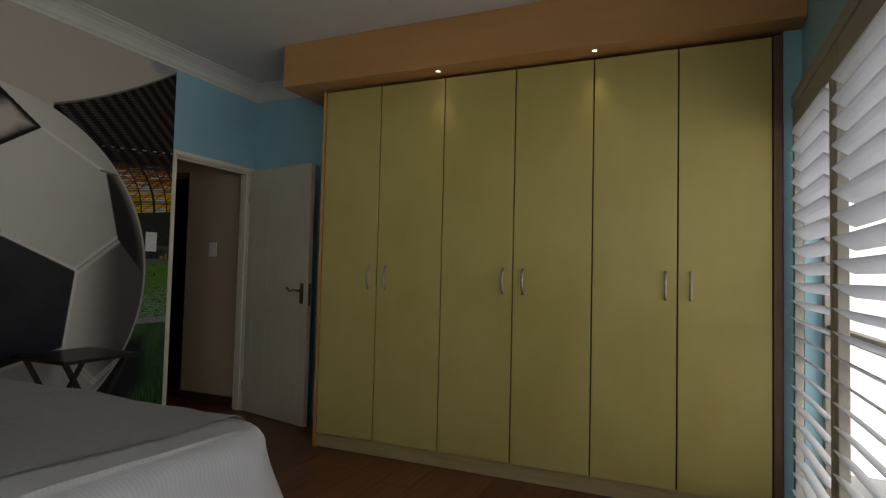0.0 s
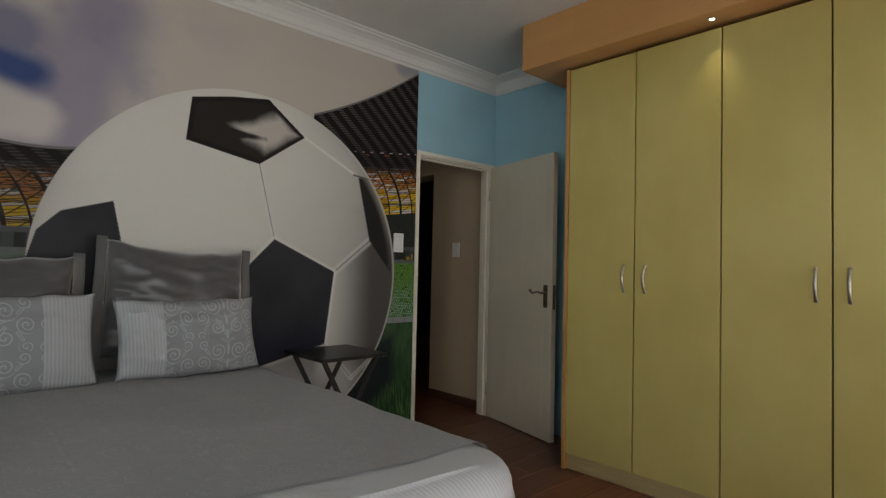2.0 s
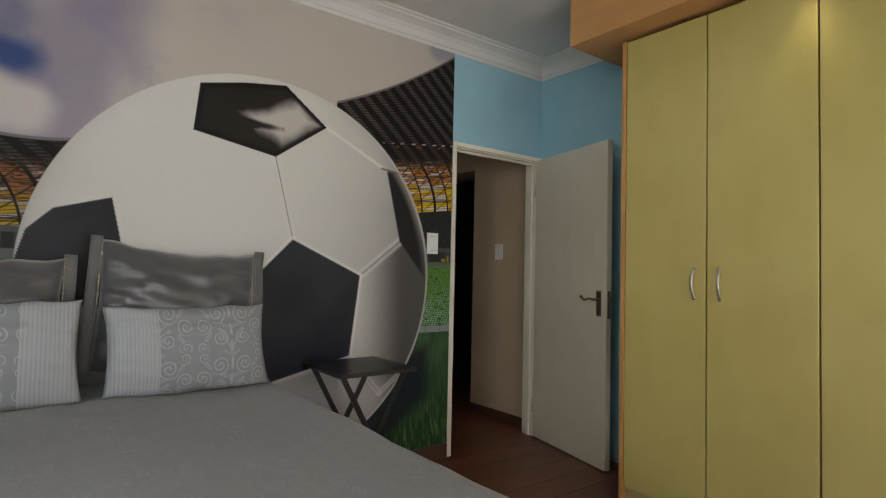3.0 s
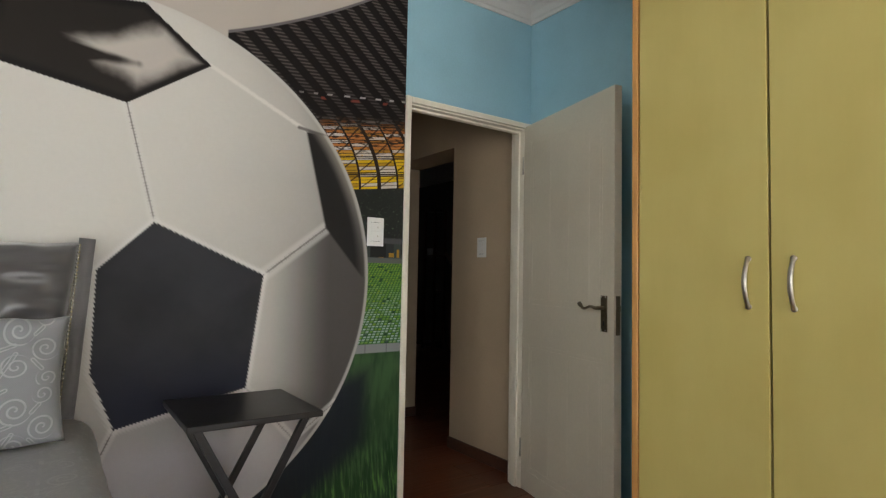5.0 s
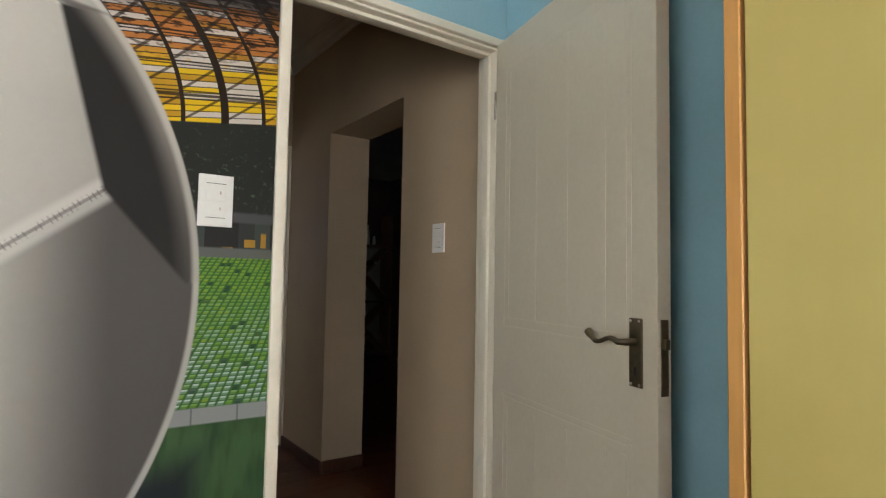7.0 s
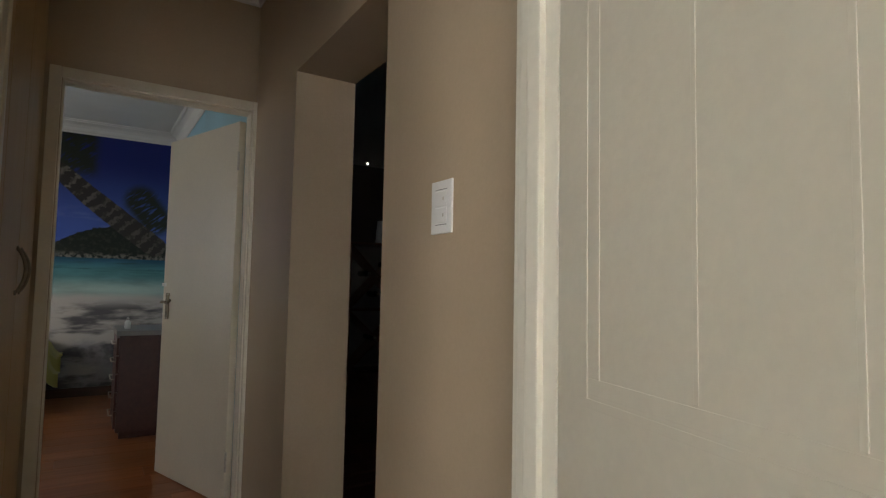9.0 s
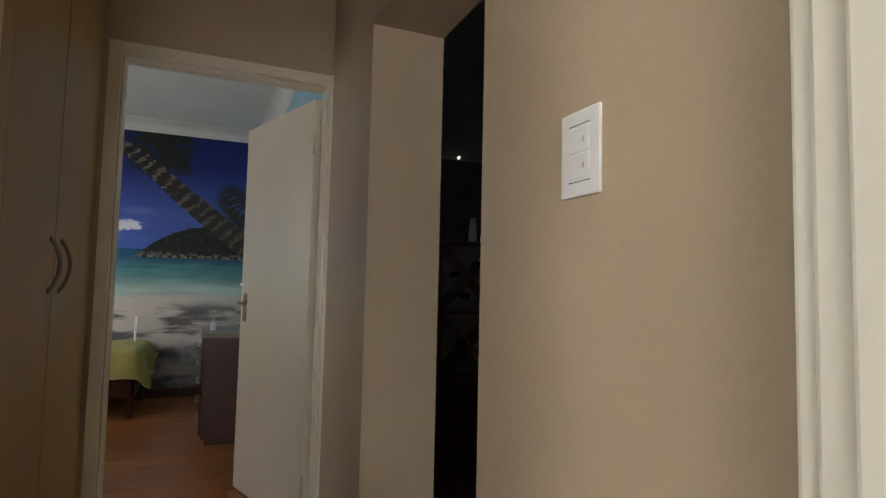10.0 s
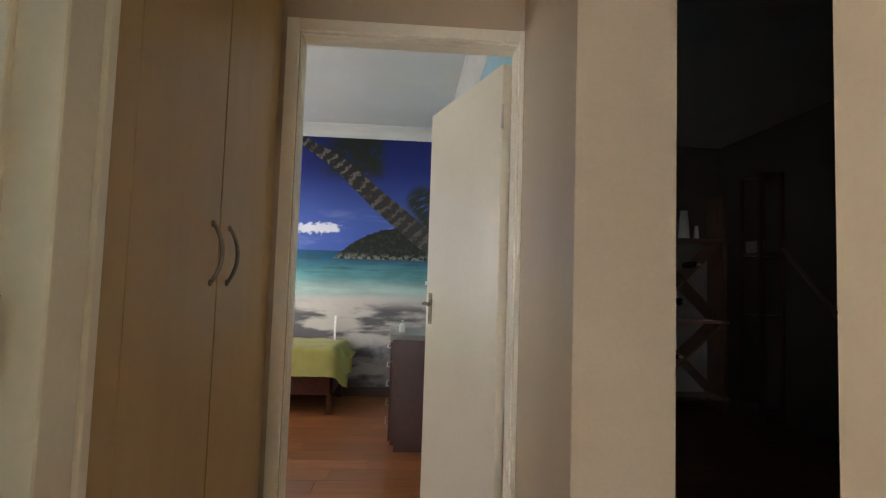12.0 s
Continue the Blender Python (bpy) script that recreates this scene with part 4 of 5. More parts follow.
quilt = bed_part("quilt", drape(X0, X1, Y0, -0.05, 0.655, 0.46, 0.19, 1.0, 2.0), QUILT, "pale grey pleated quilt")
bm = bmesh.new()
g = []
hang, bend = 0.13, 0.085
flat = X1 - X0 - 2 * bend + 0.02
span = flat + 2 * (bend * math.pi / 2 + hang)
for i in range(81):
    s = i / 80 * span
    d = min(s, span - s)
    if d < hang:
        x, z = 0.0, -bend - (hang - d)
    elif d < hang + bend * math.pi / 2:
        a = (d - hang) / bend
        x, z = bend * (1 - math.cos(a)), -bend * (1 - math.sin(a))
    else:
        x, z = bend + (d - hang - bend * math.pi / 2), 0.0
    x = X0 - 0.01 + x if s < span / 2 else X1 + 0.01 - x
    row = []
    for j in range(73):
        y = -0.07 - (1.83 + 0.012 * math.sin(s * 5)) * j / 72
        k = 0.012 * noise.noise(Vector((x * 2.2, y * 2.2, 1.0))) + 0.008 * noise.noise(Vector((x * 6, y * 6, 1.0)))
        k += 0.012 * max(0.0, math.sin(math.pi * min(max((x - X0 - 0.08) / (X1 - X0 - 0.16), 0), 1)))
        row.append(bm.verts.new((x + (0.02 * noise.noise(Vector((y * 6, z * 4, 3))) if z < -0.05 else 0), y, 0.664 + z + (k if z > -0.02 else k * 0.3))))
    g.append(row)
for a, b in zip(g, g[1:]):
    for j in range(72):
        bm.faces.new((a[j], a[j + 1], b[j + 1], b[j]))
bmesh.ops.solidify(bm, geom=bm.faces[:], thickness=-0.007)
bmesh.ops.recalc_face_normals(bm, faces=bm.faces)
throw = bed_part("throw", bm, THROW, "grey damask throw")


def pillow_mesh(w, h, thick, seed, pinch=0.10, sag=0.03, wrinkle=0.008):
    """A stuffed pillow standing on its long edge, centred, facing -y."""
    bm = bmesh.new()
    nx, nz = 48, 32
    faces = {}
    for s in (-1, 1):
        for i in range(nx + 1):
            for j in range(nz + 1):
                a, b = i / nx * 2 - 1, j / nz * 2 - 1
                puff = (max(0.0, 1 - abs(a) ** 2.6) * max(0.0, 1 - abs(b) ** 2.6)) ** 0.55
                x = a * w / 2 * (1 - pinch * (1 - b * b) * abs(a) ** 3 * 0.35)
                z = b * h / 2 * (1 - pinch * (1 - a * a) * abs(b) ** 3 * -0.2) - sag * (1 - a * a) * (b > 0) * b
                z += 0.012 * noise.noise(Vector((a * 3 + seed, b * 3, seed)))
                y = s * thick / 2 * puff
                y += s * puff * 0.018 * noise.noise(Vector((a * 2.6 + seed, b * 4.0, seed + s)))
                ends = max(0.0, abs(a) - 0.35)
                y += s * puff * wrinkle * ends * (math.sin(b * 17 + 5 * a + seed) + 0.6 * math.sin(b * 29 - 7 * a + seed * 2))
                y += s * puff * wrinkle * 0.7 * max(0.0, -b - 0.2) * math.sin(a * 8 + b * 15 + seed)
                if abs(a) == 1 or abs(b) == 1:
                    if s == 1:
                        faces[(s, i, j)] = faces[(-1, i, j)]
                        continue
                    y = 0.0
                faces[(s, i, j)] = bm.verts.new((x, y, z))
    for s in (-1, 1):
        for i in range(nx):
            for j in range(nz):
                q = [faces[(s, i, j)], faces[(s, i + 1, j)], faces[(s, i + 1, j + 1)], faces[(s, i, j + 1)]]
                bm.faces.new(q if s == -1 else q[::-1])
    return bm


def flange(x, h, seed):
    bm = bmesh.new()
    rows = []
    for i in range(3):
        rows.append([bm.verts.new((x + 0.024 * (i - 1), 0.006 * math.sin(j * 0.9 + seed) - 0.004, (j / 16 - 0.5) * h * 1.02 + 0.01 * (abs(j / 8 - 1) ** 3) * (1 if j > 8 else -1))) for j in range(17)])
    for a, b in zip(rows, rows[1:]):
        for j in range(16):
            bm.faces.new((a[j], b[j], b[j + 1], a[j + 1]))
    bmesh.ops.solidify(bm, geom=bm.faces[:], thickness=0.006)
    return bm


for cx, ztop, seed in ((-2.53, 1.285, 1.0), (-3.30, 1.235, 4.0)):
    w, h = 0.655, 0.55
    pil = thing("satin_pillow", "dark grey satin pillow with a beaded flange, leaning on the wall", "pillow", (cx, -0.19, ztop - h * 0.5 - 0.005), 0, "satin pillows")
    pil.matrix_world = pose(cx + 0.012, -0.15, ztop - h * 0.5 - 0.005, -11, 4.0 if seed == 1 else 2.0, 0)
    part("cover", pillow_mesh(w, h, 0.19, seed, 0.10, 0.035, 0.034), SATIN, pil, smooth=True)
    for s in (-1, 1):
        part("flange", flange(s * (w / 2 + 0.018), h, seed + s), SATIN_EDGE, pil, "grey satin flange", True)
        bm = bmesh.new()
        for j in range(44):
            z = (j / 43 - 0.5) * h * 0.96
            bmesh.ops.create_icosphere(bm, subdivisions=1, radius=0.0062, matrix=Matrix.Translation((s * (w / 2 - 0.002), -0.012 - 0.003 * math.sin(j), z)))
        part("bead_trim", bm, BEAD, pil, "silver bead trim")

for cx, mirror, seed in ((-2.530, 1, 2.0), (-3.235, -1, 6.0)):
    w, h = 0.64, 0.36 if mirror == 1 else 0.39
    cu = thing("scatter_cushion", "grey damask scatter cushion with a ribbed linen band", "cushion", (cx, -0.42, 0.85), 0, "scatter cushions")
    cu.matrix_world = pose(cx + 0.015, -0.35, 0.672 + h / 2, -18, 0, 0)
    whole = pillow_mesh(w, h, 0.15, seed, 0.16, 0.02)
    # one cover cut in two panels: the band at the inner end, damask on the rest
    cut = -mirror * w * 0.20
    both = []
    for keep in (1, -1):
        b2 = whole.copy()
        geom = b2.verts[:] + b2.edges[:] + b2.faces[:]
        bmesh.ops.bisect_plane(b2, geom=geom, plane_co=(cut, 0, 0), plane_no=(keep, 0, 0), clear_outer=True)
        both.append(b2)
    whole.free()
    lower, upper = both
    part("ribbed_band" if mirror == 1 else "damask_panel", lower, RIB if mirror == 1 else CUSHION, cu, smooth=True)
    part("damask_panel" if mirror == 1 else "ribbed_band", upper, CUSHION if mirror == 1 else RIB, cu, smooth=True)

# ---- folding table ----
tab = thing("folding_table", "small black folding tray table beside the bed", "side table", (-1.685, -0.30, 0))
TX, TY, TZ = 0.215, 0.215, 0.70
bm = bmesh.new()
box(bm, -TX, TX, -TY, TY, TZ - 0.020, TZ, 0.004, 2)
part("tabletop", bm, BLACK, tab)
for y in (-TY + 0.05, TY - 0.05):
    for s in (-1, 1):
        bm = bmesh.new()
        yy = y + 0.011 * s
        vs = box(bm, -0.016, 0.016, yy - 0.009, yy + 0.009, -0.40, 0.40, 0.002)
        bmesh.ops.rotate(bm, verts=bm.verts, cent=(0, 0, 0), matrix=Matrix.Rotation(s * radians(27), 3, "Y"))
        bmesh.ops.translate(bm, verts=bm.verts, vec=(0, 0, 0.340))
        for v in bm.verts:
            v.co.z = min(max(v.co.z, 0.0), TZ - 0.021)
        part("leg", bm, BLACK, tab)
    bm = bmesh.new()
    tube(bm, [(0, y - 0.024, 0.34), (0, y + 0.024, 0.34)], 0.006, 10)
    part("pivot_bolt", bm, STEEL, tab)
for x in (-0.15, 0.15):
    bm = bmesh.new()
    box(bm, x - 0.012, x + 0.012, -TY + 0.03, TY - 0.03, 0.06, 0.085, 0.003)
    part("stretcher", bm, BLACK, tab)

# ---- patio door, blinds ----
win = tagged(new("window_1"), "aluminium patio door behind white blinds", "window", kind="structure")
for nm, dims in (("window_frame", (-4.098, -4.05, -4.06, -4.0, 0.032, 2.018)), ("window_frame", (-0.652, -0.602, -4.06, -4.0, 0.032, 2.018)), ("window_frame", (-4.05, -0.652, -4.06, -4.0, 1.965, 2.018)),
                 ("window_frame", (-4.05, -0.652, -4.06, -4.0, 0.032, 0.09)), ("mullion", (-1.60, -1.53, -4.055, -4.005, 0.09, 1.965)), ("mullion", (-2.40, -2.33, -4.055, -4.005, 0.09, 1.965)), ("mullion", (-3.25, -3.18, -4.055, -4.005, 0.09, 1.965)),
                 ("transom", (-1.53, -0.652, -4.05, -4.01, 0.95, 1.0))):
    boxed(nm, dims, ALU, win, 0.003)


def shutter(x0, x1, label, tilt):
    """A louvred shutter panel: stiles, rails, louvres and their tilt bar."""
    b = thing("louvre_shutter", label, "shutter", ((x0 + x1) / 2, SOUTH + 0.03, 0.05), group="patio shutters")
    w, top = (x1 - x0) / 2, 2.0
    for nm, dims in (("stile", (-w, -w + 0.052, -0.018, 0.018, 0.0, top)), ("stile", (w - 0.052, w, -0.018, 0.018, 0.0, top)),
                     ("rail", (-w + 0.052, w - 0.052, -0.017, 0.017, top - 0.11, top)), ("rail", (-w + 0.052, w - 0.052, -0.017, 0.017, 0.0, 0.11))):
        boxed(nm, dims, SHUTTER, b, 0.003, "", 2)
    bm = bmesh.new()
    ring = []
    for k in range(12):
        a = 2 * math.pi * k / 12
        ring.append([bm.verts.new((sx * (w - 0.055), 0.043 * math.cos(a), 0.0052 * math.sin(a))) for sx in (-1, 1)])
    for k in range(12):
        p, q = ring[k], ring[(k + 1) % 12]
        bm.faces.new((p[0], q[0], q[1], p[1]))
    bm.faces.new([r[0] for r in ring][::-1])
    bm.faces.new([r[1] for r in ring])
    me = mesh_of("louvre", bm, SLAT)
    n = 22
    for i in range(n):
        s = new("louvre", me)
        s.parent = b
        s.matrix_basis = pose(0, 0, 0.155 + i * 0.0805, tilt + 2 * noise.noise(Vector((i * 0.7, x0, 0))), 0, 0)
    return b


# white shutter paint; the taupe tone stands for shade on the room side
SHUTTER = paint("shaded_white_shutter_paint", (0.40, 0.37, 0.32), 0.45, 0.05, 0.1)
shutter(-1.395, -0.60, "white louvred shutter over the patio door", 33)
shutter(-2.28, -1.40, "white louvred shutter over the patio door", 33)
shutter(-3.17, -2.285, "white louvred shutter over the patio door", 33)
shutter(-4.06, -3.175, "white louvred shutter over the patio door", 33)
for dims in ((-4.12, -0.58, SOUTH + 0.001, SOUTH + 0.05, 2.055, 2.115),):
    tagged(boxed("trim_shutter_head", dims, SHUTTER, None, 0.004), "white head frame over the shutters, coloured taupe for its shade", "frame", kind="structure")
# frame for the added west opening, out of view
win2 = tagged(new("window_added_west"), "aluminium frame of the added, unseen west window", "window", kind="structure")
for nm, dims in (("window_frame", (-4.85, -4.80, -3.498, -3.45, 1.152, 2.348)), ("window_frame", (-4.85, -4.80, -2.25, -2.202, 1.152, 2.348)), ("window_frame", (-4.85, -4.80, -3.45, -2.25, 2.30, 2.348)), ("window_frame", (-4.85, -4.80, -3.45, -2.25, 1.152, 1.20))):
    boxed(nm, dims, ALU, win2, 0.003)

# ---- hall cupboard ----
cup = thing("hall_cupboard", "tall two-door hall cupboard in brown oak foil", "cupboard", (-1.2, 1.83, 0))


def cpart(name, dims, mat, bevel=0.0, parent=cup):
    ob = boxed(name, dims, mat, None, bevel, "", 2 if bevel else 1)
    ob.parent = parent
    if parent == cup:
        ob.matrix_parent_inverse = Matrix.Translation((1.2, -1.83, 0))
    return ob


cpart("carcass", (-1.45, -0.905, 1.335, 2.325, 0.022, 2.595), GAP)
cpart("plinth", (-0.902, -0.892, 1.335, 2.325, 0.022, 0.095), HALL_WOOD, 0.001)
cpart("stile", (-0.902, -0.882, 2.270, 2.375, 0.10, 2.62), HALL_WOOD, 0.002)
cpart("filler", (-0.902, -0.8805, 1.2525, 1.3295, 0.001, 2.62), HALL_WOOD, 0.001)
for y0, y1, hy in ((1.3315, 1.805, 1.752), (1.812, 2.264, 1.882)):
    d = cpart("door", (-0.900, -0.880, y0, y1, 0.10, 2.60), HALL_WOOD, 0.002)
    h = bow_handle(None, -0.880, hy, 1.195, 0.075, 1, PEWTER, 0.024)
    h.parent = d

# side doorway frame
f = tagged(new("door_frame_3"), "cream enamelled steel frame of the side doorway", "door frame", kind="structure")
for nm, dims in (("jamb", (-1.04, -0.884, 1.125, 1.220, 0.001, 2.10)), ("architrave", (-0.8995, -0.878, 1.2205, 1.252, 0.001, 2.13)), ("jamb", (-1.04, -0.884, 0.275, 0.365, 0.001, 2.10)), ("head", (-1.04, -0.884, 0.365, 1.125, 2.02, 2.098))):
    boxed(nm, dims, FRAME, f, 0.008, "", 3)
for nm, dims in (("stop", (-1.0, -0.955, 1.108, 1.126, 0.001, 2.02)), ("stop", (-1.0, -0.955, 0.364, 0.382, 0.001, 2.02))):
    boxed(nm, dims, FRAME, f, 0.004, "", 2)

bm = bmesh.new()
box(bm, -0.965, -0.935, 1.1055, 1.1085, 0.99, 1.10, 0.001)
box(bm, -0.958, -0.942, 1.1045, 1.1058, 1.025, 1.065, 0.0004)
part("strike_plate", bm, BRASS, f, "aged bronze strike plate")

# ---- far bedroom ----
dr = thing("dresser", "dark mahogany chest of drawers with a grey top", "chest of drawers", (-0.20, 4.42, 0))


def dpart(name, dims, mat, bevel=0.003, parent=dr, label=""):
    ob = boxed(name, dims, mat, None, bevel, label, 2)
    ob.parent = parent
    ob.matrix_parent_inverse = Matrix.Translation((0.20, -4.42, 0)) if parent == dr else Matrix.Identity(4)
    return ob


dpart("body", (-0.455, 0.08, 4.15, 4.74, 0.05, 0.755), MAHOGANY)
dpart("plinth", (-0.43, 0.08, 4.17, 4.72, 0.0, 0.05), MAHOGANY)
dpart("top", (-0.480, 0.085, 4.135, 4.755, 0.755, 0.79), STONE, 0.004, dr, "grey stone-look top")
for i in range(5):
    z = 0.075 + i * 0.134
    drawer = dpart("drawer", (-0.472, -0.454, 4.165, 4.725, z, z + 0.126), MAHOGANY)
    bm = bmesh.new()
    tube(bm, [(-0.472, 4.32, z + 0.07), (-0.497, 4.33, z + 0.07), (-0.497, 4.56, z + 0.07), (-0.472, 4.57, z + 0.07)], 0.005, 8)
    h = part("handle", bm, STEEL, drawer, "chrome bar handle", True)
bot = thing("lotion_bottle", "small white lotion bottle standing on the dresser", "bottle", (-0.40, 4.36, 0.79))
bm = bmesh.new()
lathe(bm, [(0.019, 0.0), (0.021, 0.008), (0.021, 0.05), (0.012, 0.062), (0.008, 0.066)], 16)
part("body", bm, PLASTIC, bot, smooth=True)
bm = bmesh.new()
lathe(bm, [(0.008, 0.066), (0.009, 0.068), (0.009, 0.085), (0.004, 0.088)], 12)
part("cap", bm, STONE, bot, smooth=True)

sb = thing("single_bed", "single bed with a rumpled yellow bedspread", "bed", (-1.9, 5.6, 0))


def sbed(name, bm, mat, label="", smooth=False):
    ob = part(name, bm, mat, sb, label, smooth)
    ob.matrix_parent_inverse = Matrix.Translation((1.9, -5.6, 0))
    return ob


bm = bmesh.new()
box(bm, -2.85, -0.98, 5.20, 5.23, 0.17, 0.33, 0.004, 2)
sbed("side_rail", bm, MAHOGANY)
bm = bmesh.new()
box(bm, -1.01, -0.98, 5.20, 6.02, 0.17, 0.36, 0.004, 2)
sbed("end_rail", bm, MAHOGANY)
for lx in (-2.83, -1.005):
    for ly in (5.225, 5.99):
        bm = bmesh.new()
        box(bm, lx - 0.022, lx + 0.022, ly - 0.022, ly + 0.022, 0.0, 0.34, 0.003)
        sbed("leg", bm, MAHOGANY)
bm = bmesh.new()
tube(bm, [(-1.075, 5.995, 0.3), (-1.075, 5.995, 0.80)], 0.010, 10)
sbed("end_post", bm, PLASTIC, "thin pale post")
bm = bmesh.new()
box(bm, -2.82, -1.01, 5.22, 6.0, 0.335, 0.53, 0.05, 3)
sbed("mattress", bm, LINEN, smooth=True)
bm = bmesh.new()
g = []
for i in range(61):
    row = []
    for j in range(41):
        x, y = -2.84 + 1.99 * i / 60, 5.10 + 0.93 * j / 40
        over_y, over_x = max(0.0, 5.20 - y), max(0.0, x + 0.96)
        z = 0.565 + 0.012 * noise.noise(Vector((x * 3, y * 3, 1))) + 0.014 * noise.noise(Vector((x * 8, y * 8, 2)))
        z -= max(min(1.0, over_y / 0.05) * 0.23, min(1.0, over_x / 0.06) * (0.22 if y < 5.45 else 0.12))
        if over_y and over_x:
            z -= 0.08 * min(1.0, over_x / 0.06)
        row.append(bm.verts.new((x + 0.012 * noise.noise(Vector((x * 6, y * 6, 9))), y + 0.02 * noise.noise(Vector((x * 7, 1, 9))) - (over_x and 0.0), z)))
    g.append(row)
for a, b in zip(g, g[1:]):
    for j in range(40):
        bm.faces.new((a[j], b[j], b[j + 1], a[j + 1]))
bmesh.ops.solidify(bm, geom=bm.faces[:], thickness=0.012)
sbed("bedspread", bm, YELLOW, "rumpled yellow bedspread", True)

# ---- unlit room ----
rk = thing("wine_rack", "dark wooden wine rack with crossed bottle lattices", "wine rack", (2.0, 5.75, 0))


def rpart(name, bm, label=""):
    ob = part(name, bm, RACK, rk, label)
    ob.matrix_parent_inverse = Matrix.Translation((-2.0, -5.75, 0))


for x in (1.15, 1.95, 2.75):
    bm = bmesh.new()
    box(bm, x - 0.02, x + 0.02, 5.6, 5.9, 0.0, 1.66 if x < 2.7 else 2.12, 0.003)
    rpart("upright", bm)
for z in (0.12, 0.86, 1.66):
    bm = bmesh.new()
    box(bm, 1.13, 2.79, 5.59, 5.91, z - 0.015, z + 0.015, 0.003)
    rpart("shelf", bm)
for x0 in (1.17, 1.97):
    for z0, z1 in ((0.135, 0.845), (0.875, 1.645)):
        for s in (-1, 1):
            bm = bmesh.new()
            L = math.hypot(0.76, z1 - z0) - 0.03
            box(bm, -L / 2, L / 2, 5.61 if s < 0 else 5.612, 5.89, -0.01, 0.01, 0.002)
            bmesh.ops.rotate(bm, verts=bm.verts, cent=(0, 0, 0), matrix=Matrix.Rotation(s * math.atan2(z1 - z0, 0.76), 3, "Y"))
            bmesh.ops.translate(bm, verts=bm.verts, vec=(x0 + 0.38, 0, (z0 + z1) / 2))
            rpart("cross_board", bm)
bm = bmesh.new()
box(bm, 1.135, 2.785, 5.895, 5.905, 0.11, 1.65)
ob = part("backboard", bm, STONE, rk, "pale grey backboard")
ob.matrix_parent_inverse = Matrix.Translation((-2.0, -5.75, 0))
for x, h in ((2.40, 0.29), (2.53, 0.14)):
    v = thing("vase", "pale tapered vase standing on the wine rack", "vase", (x, 5.74, 1.675))
    bm = bmesh.new()
    lathe(bm, [(h * 0.17, 0.0), (h * 0.19, h * 0.05), (h * 0.16, h * 0.6), (h * 0.12, h * 0.9), (h * 0.13, h), (h * 0.10, h), (h * 0.09, h * 0.9)], 20)
    part("body", bm, PLASTIC, v, smooth=True)
GLASSY = paint("dark_bottle_glass", (0.02, 0.03, 0.02), 0.12, 0.02, 0.02, 60.0, 0.8)
for x, z in ((2.20, 1.30), (2.48, 1.42), (2.33, 1.05), (2.30, 0.52)):
    v = thing("wine_bottle", "dark glass wine bottle lying in the rack with its neck out", "bottle", (x, 5.60, z), group="bottles in the rack")
    bm = bmesh.new()
    lathe(bm, [(0.034, 0.0), (0.037, 0.01), (0.037, 0.18), (0.030, 0.21), (0.015, 0.235), (0.014, 0.29)], 16)
    bmesh.ops.rotate(bm, verts=bm.verts, cent=(0, 0, 0), matrix=Matrix.Rotation(radians(90), 3, "X"))
    bmesh.ops.translate(bm, verts=bm.verts, vec=(0, 0.27, 0))
    part("body", bm, GLASSY, v, smooth=True)
    bm = bmesh.new()
    lathe(bm, [(0.0148, 0.255), (0.0155, 0.26), (0.0155, 0.295), (0.012, 0.297)], 16)
    bmesh.ops.rotate(bm, verts=bm.verts, cent=(0, 0, 0), matrix=Matrix.Rotation(radians(90), 3, "X"))
    bmesh.ops.translate(bm, verts=bm.verts, vec=(0, 0.27, 0))
    part("foil", bm, STEEL, v, "pale foil capsule", True)

# open display shelves against the dark wall, and a sloping rail beyond them
cab = thing("display_shelf", "tall dark wooden display shelf holding a few glasses", "shelf unit", (2.9, 5.4, 0))
for nm, dims in (("upright", (2.80, 2.84, 5.14, 5.18, 0.0, 2.27)), ("upright", (2.80, 2.84, 5.42, 5.46, 0.0, 2.27)), ("upright", (3.005, 3.045, 5.14, 5.18, 0.0, 2.27)), ("upright", (3.005, 3.045, 5.42, 5.46, 0.0, 2.27)),
                 ("shelf", (2.80, 3.045, 5.18, 5.42, 1.50, 1.525)), ("shelf", (2.80, 3.045, 5.18, 5.42, 0.93, 0.955)), ("shelf", (2.80, 3.045, 5.18, 5.42, 2.245, 2.27)), ("shelf", (2.80, 3.045, 5.18, 5.42, 0.10, 0.125))):
    ob = boxed(nm, dims, MAHOGANY, None, 0.003)
    ob.parent, ob.matrix_parent_inverse = cab, Matrix.Translation((-2.9, -5.4, 0))
for y in (5.22, 5.30, 5.38):
    v = thing("drinking_glass", "clear drinking glass standing on the display shelf", "glass", (2.86, y, 1.5255), group="glasses on the shelf")
    bm = bmesh.new()
    lathe(bm, [(0.024, 0.0), (0.026, 0.004), (0.033, 0.115), (0.031, 0.115), (0.024, 0.008)], 16)
    part("bowl", bm, STONE, v, smooth=True)
rail = thing("stair_rail", "dark wooden sloping stair rail on the wall", "handrail", (3.0, 4.6, 1.0))
bm = bmesh.new()
tube(bm, [(0.0, 0.50, 0.56), (0.0, 0.0, 0.10), (0.0, -0.60, -0.45)], 0.022, 10)
part("rail", bm, RACK, rail, smooth=True)
for k in (0.38, -0.42):
    bm = bmesh.new()
    tube(bm, [(0.0, k, 0.09 + k * 0.92), (0.0495, k, 0.05 + k * 0.92)], 0.008, 8)
    part("bracket", bm, STEEL, rail, smooth=True)
dl = thing("ceiling_downlight", "small lit ceiling downlight in the unlit room", "downlight", (2.32, 6.0, H - 0.001))
bm = bmesh.new()
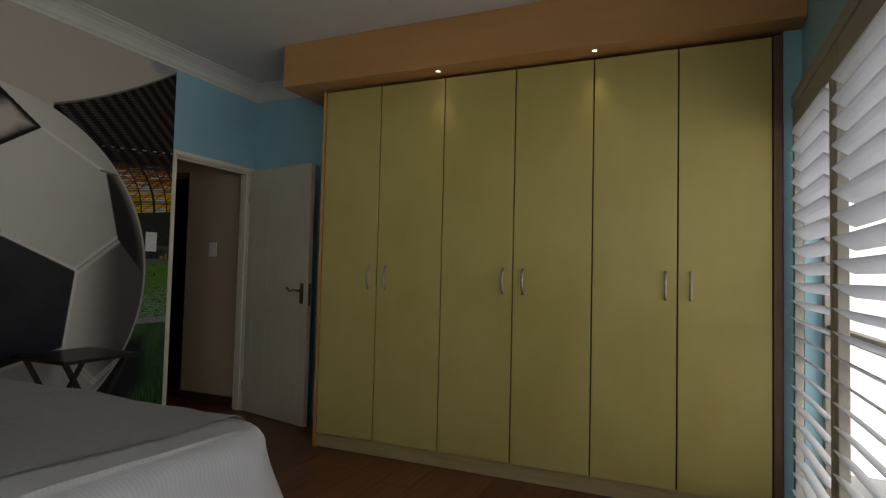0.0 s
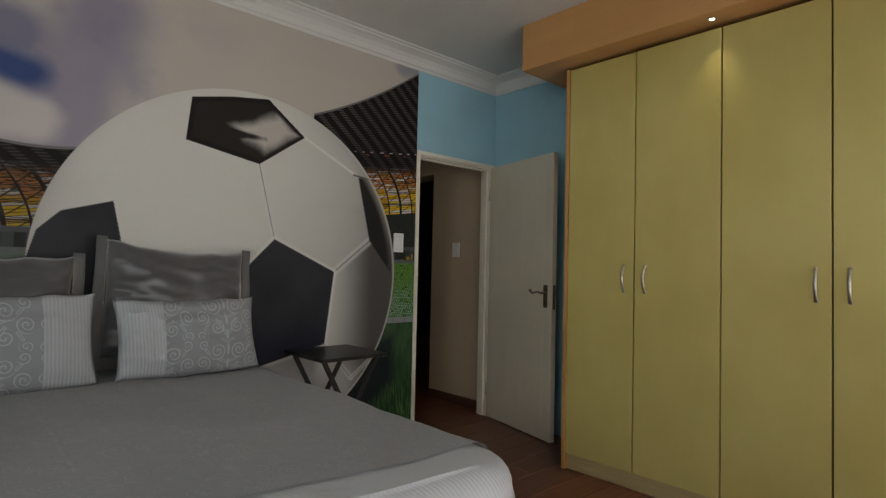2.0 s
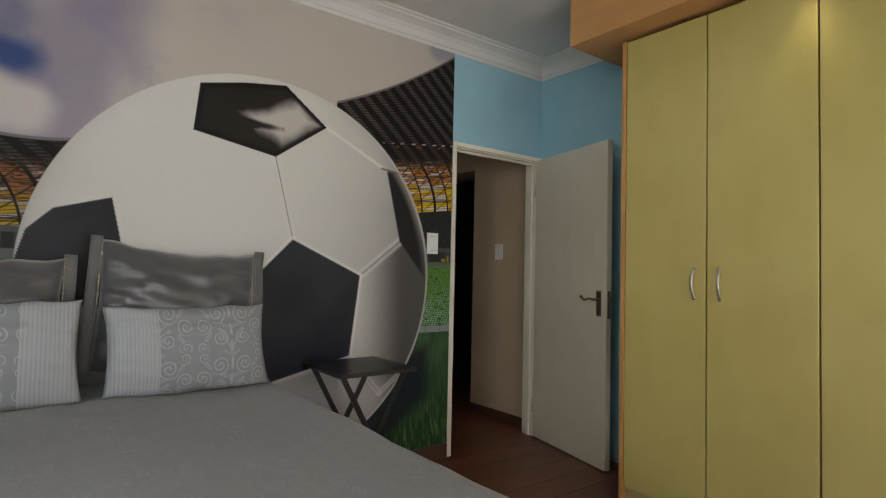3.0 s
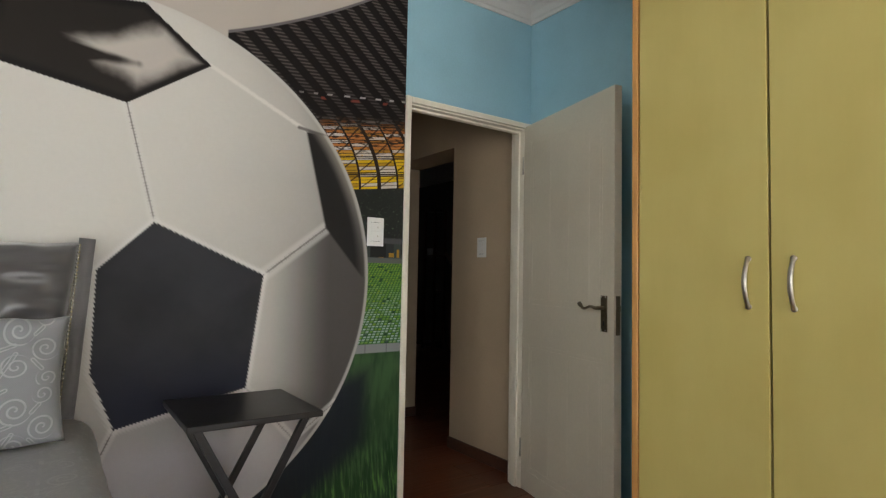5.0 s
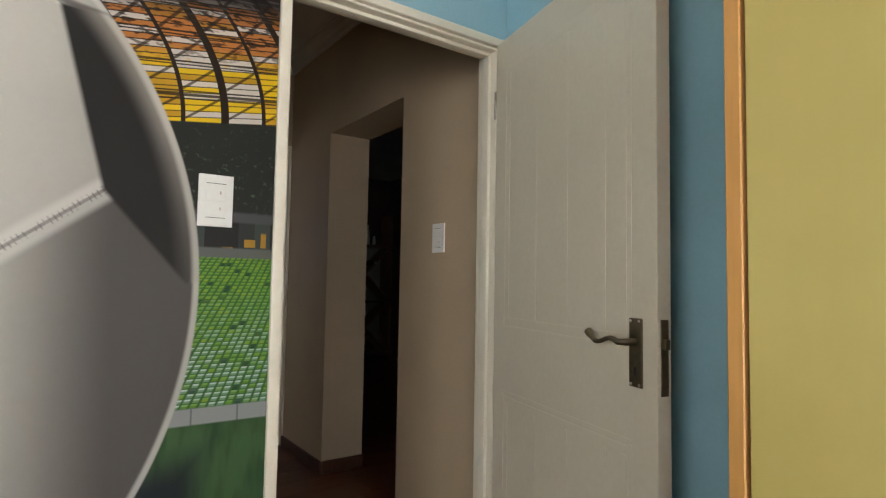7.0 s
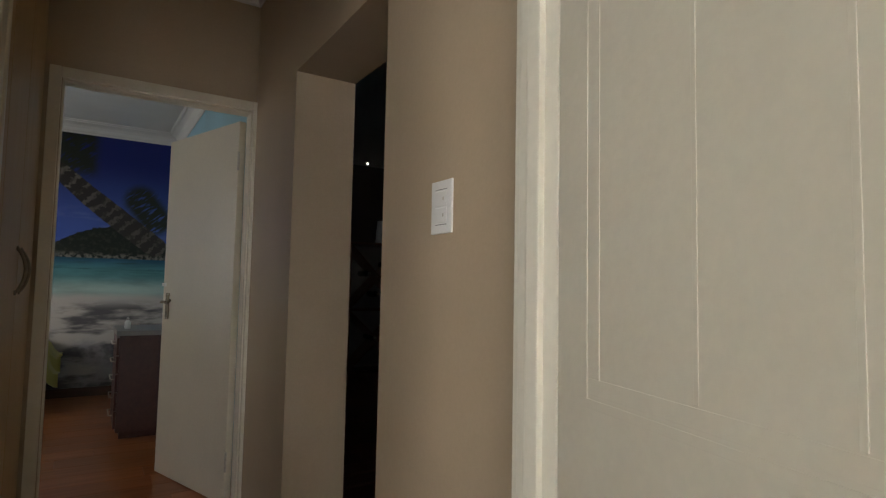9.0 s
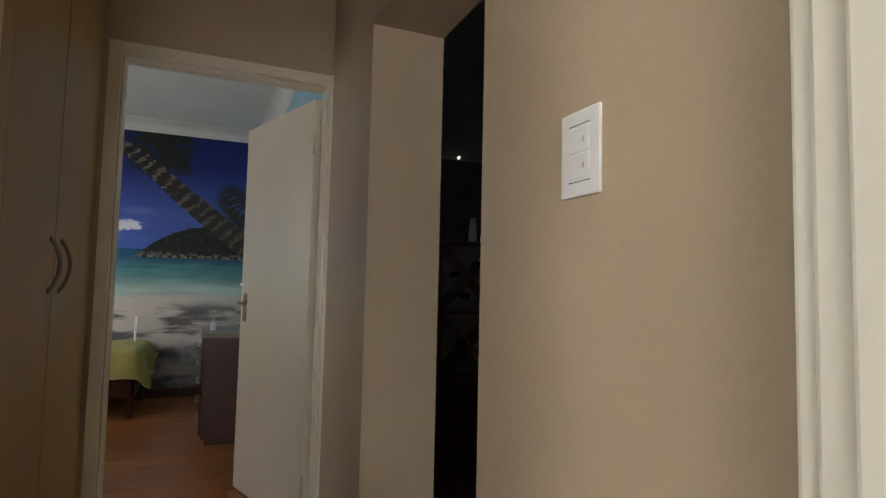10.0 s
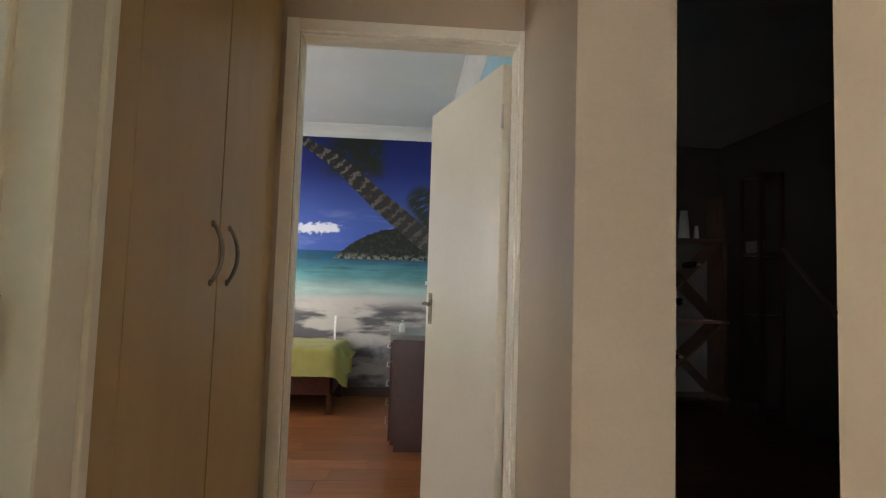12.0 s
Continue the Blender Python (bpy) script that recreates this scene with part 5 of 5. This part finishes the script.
lathe(bm, [(0.030, -0.006), (0.042, -0.004), (0.045, -0.0005), (0.028, -0.0005)], 20)
part("trim_ring", bm, STEEL, dl)
bm = bmesh.new()
lathe(bm, [(0.027, -0.004), (0.027, -0.001)], 16)
bmesh.ops.create_uvsphere(bm, u_segments=12, v_segments=8, radius=0.015, matrix=Matrix.Translation((0, 0, -0.014)))
part("lens", bm, glow("faint_led", (1.0, 0.95, 0.9), 14.0), dl)


# ---- floor planks ----
def planks(parent, x0, x1, y0, y1, mat, seed, skip=None):
    rnd = random.Random(seed)
    wide, length = 0.193, 1.21
    y = y0
    meshes = {}
    while y < y1 - 0.01:
        b = min(y + wide, y1)
        x = x0 - rnd.random() * length
        while x < x1:
            a, c = max(x, x0), min(x + length, x1)
            x += length
            if c - a < 0.03:
                continue
            key = (round(c - a, 3), round(b - y, 3))
            if key not in meshes:
                bm = bmesh.new()
                w2, l2 = key[1] / 2 - 0.0006, key[0] / 2 - 0.0006
                bot = [bm.verts.new((sx * l2, sy * w2, -0.012)) for sx, sy in ((-1, -1), (1, -1), (1, 1), (-1, 1))]
                mid = [bm.verts.new((sx * l2, sy * w2, -0.0012)) for sx, sy in ((-1, -1), (1, -1), (1, 1), (-1, 1))]
                top = [bm.verts.new((sx * (l2 - 0.0015), sy * (w2 - 0.0015), 0.0)) for sx, sy in ((-1, -1), (1, -1), (1, 1), (-1, 1))]
                for p, q in ((bot, mid), (mid, top)):
                    for k in range(4):
                        bm.faces.new((p[k], p[(k + 1) % 4], q[(k + 1) % 4], q[k]))
                bm.faces.new(top)
                meshes[key] = mesh_of("plank", bm, mat)
            ob = new("plank", meshes[key])
            ob.parent = parent
            ob.location = ((a + c) / 2, (y + b) / 2, 0.0)
        y = b


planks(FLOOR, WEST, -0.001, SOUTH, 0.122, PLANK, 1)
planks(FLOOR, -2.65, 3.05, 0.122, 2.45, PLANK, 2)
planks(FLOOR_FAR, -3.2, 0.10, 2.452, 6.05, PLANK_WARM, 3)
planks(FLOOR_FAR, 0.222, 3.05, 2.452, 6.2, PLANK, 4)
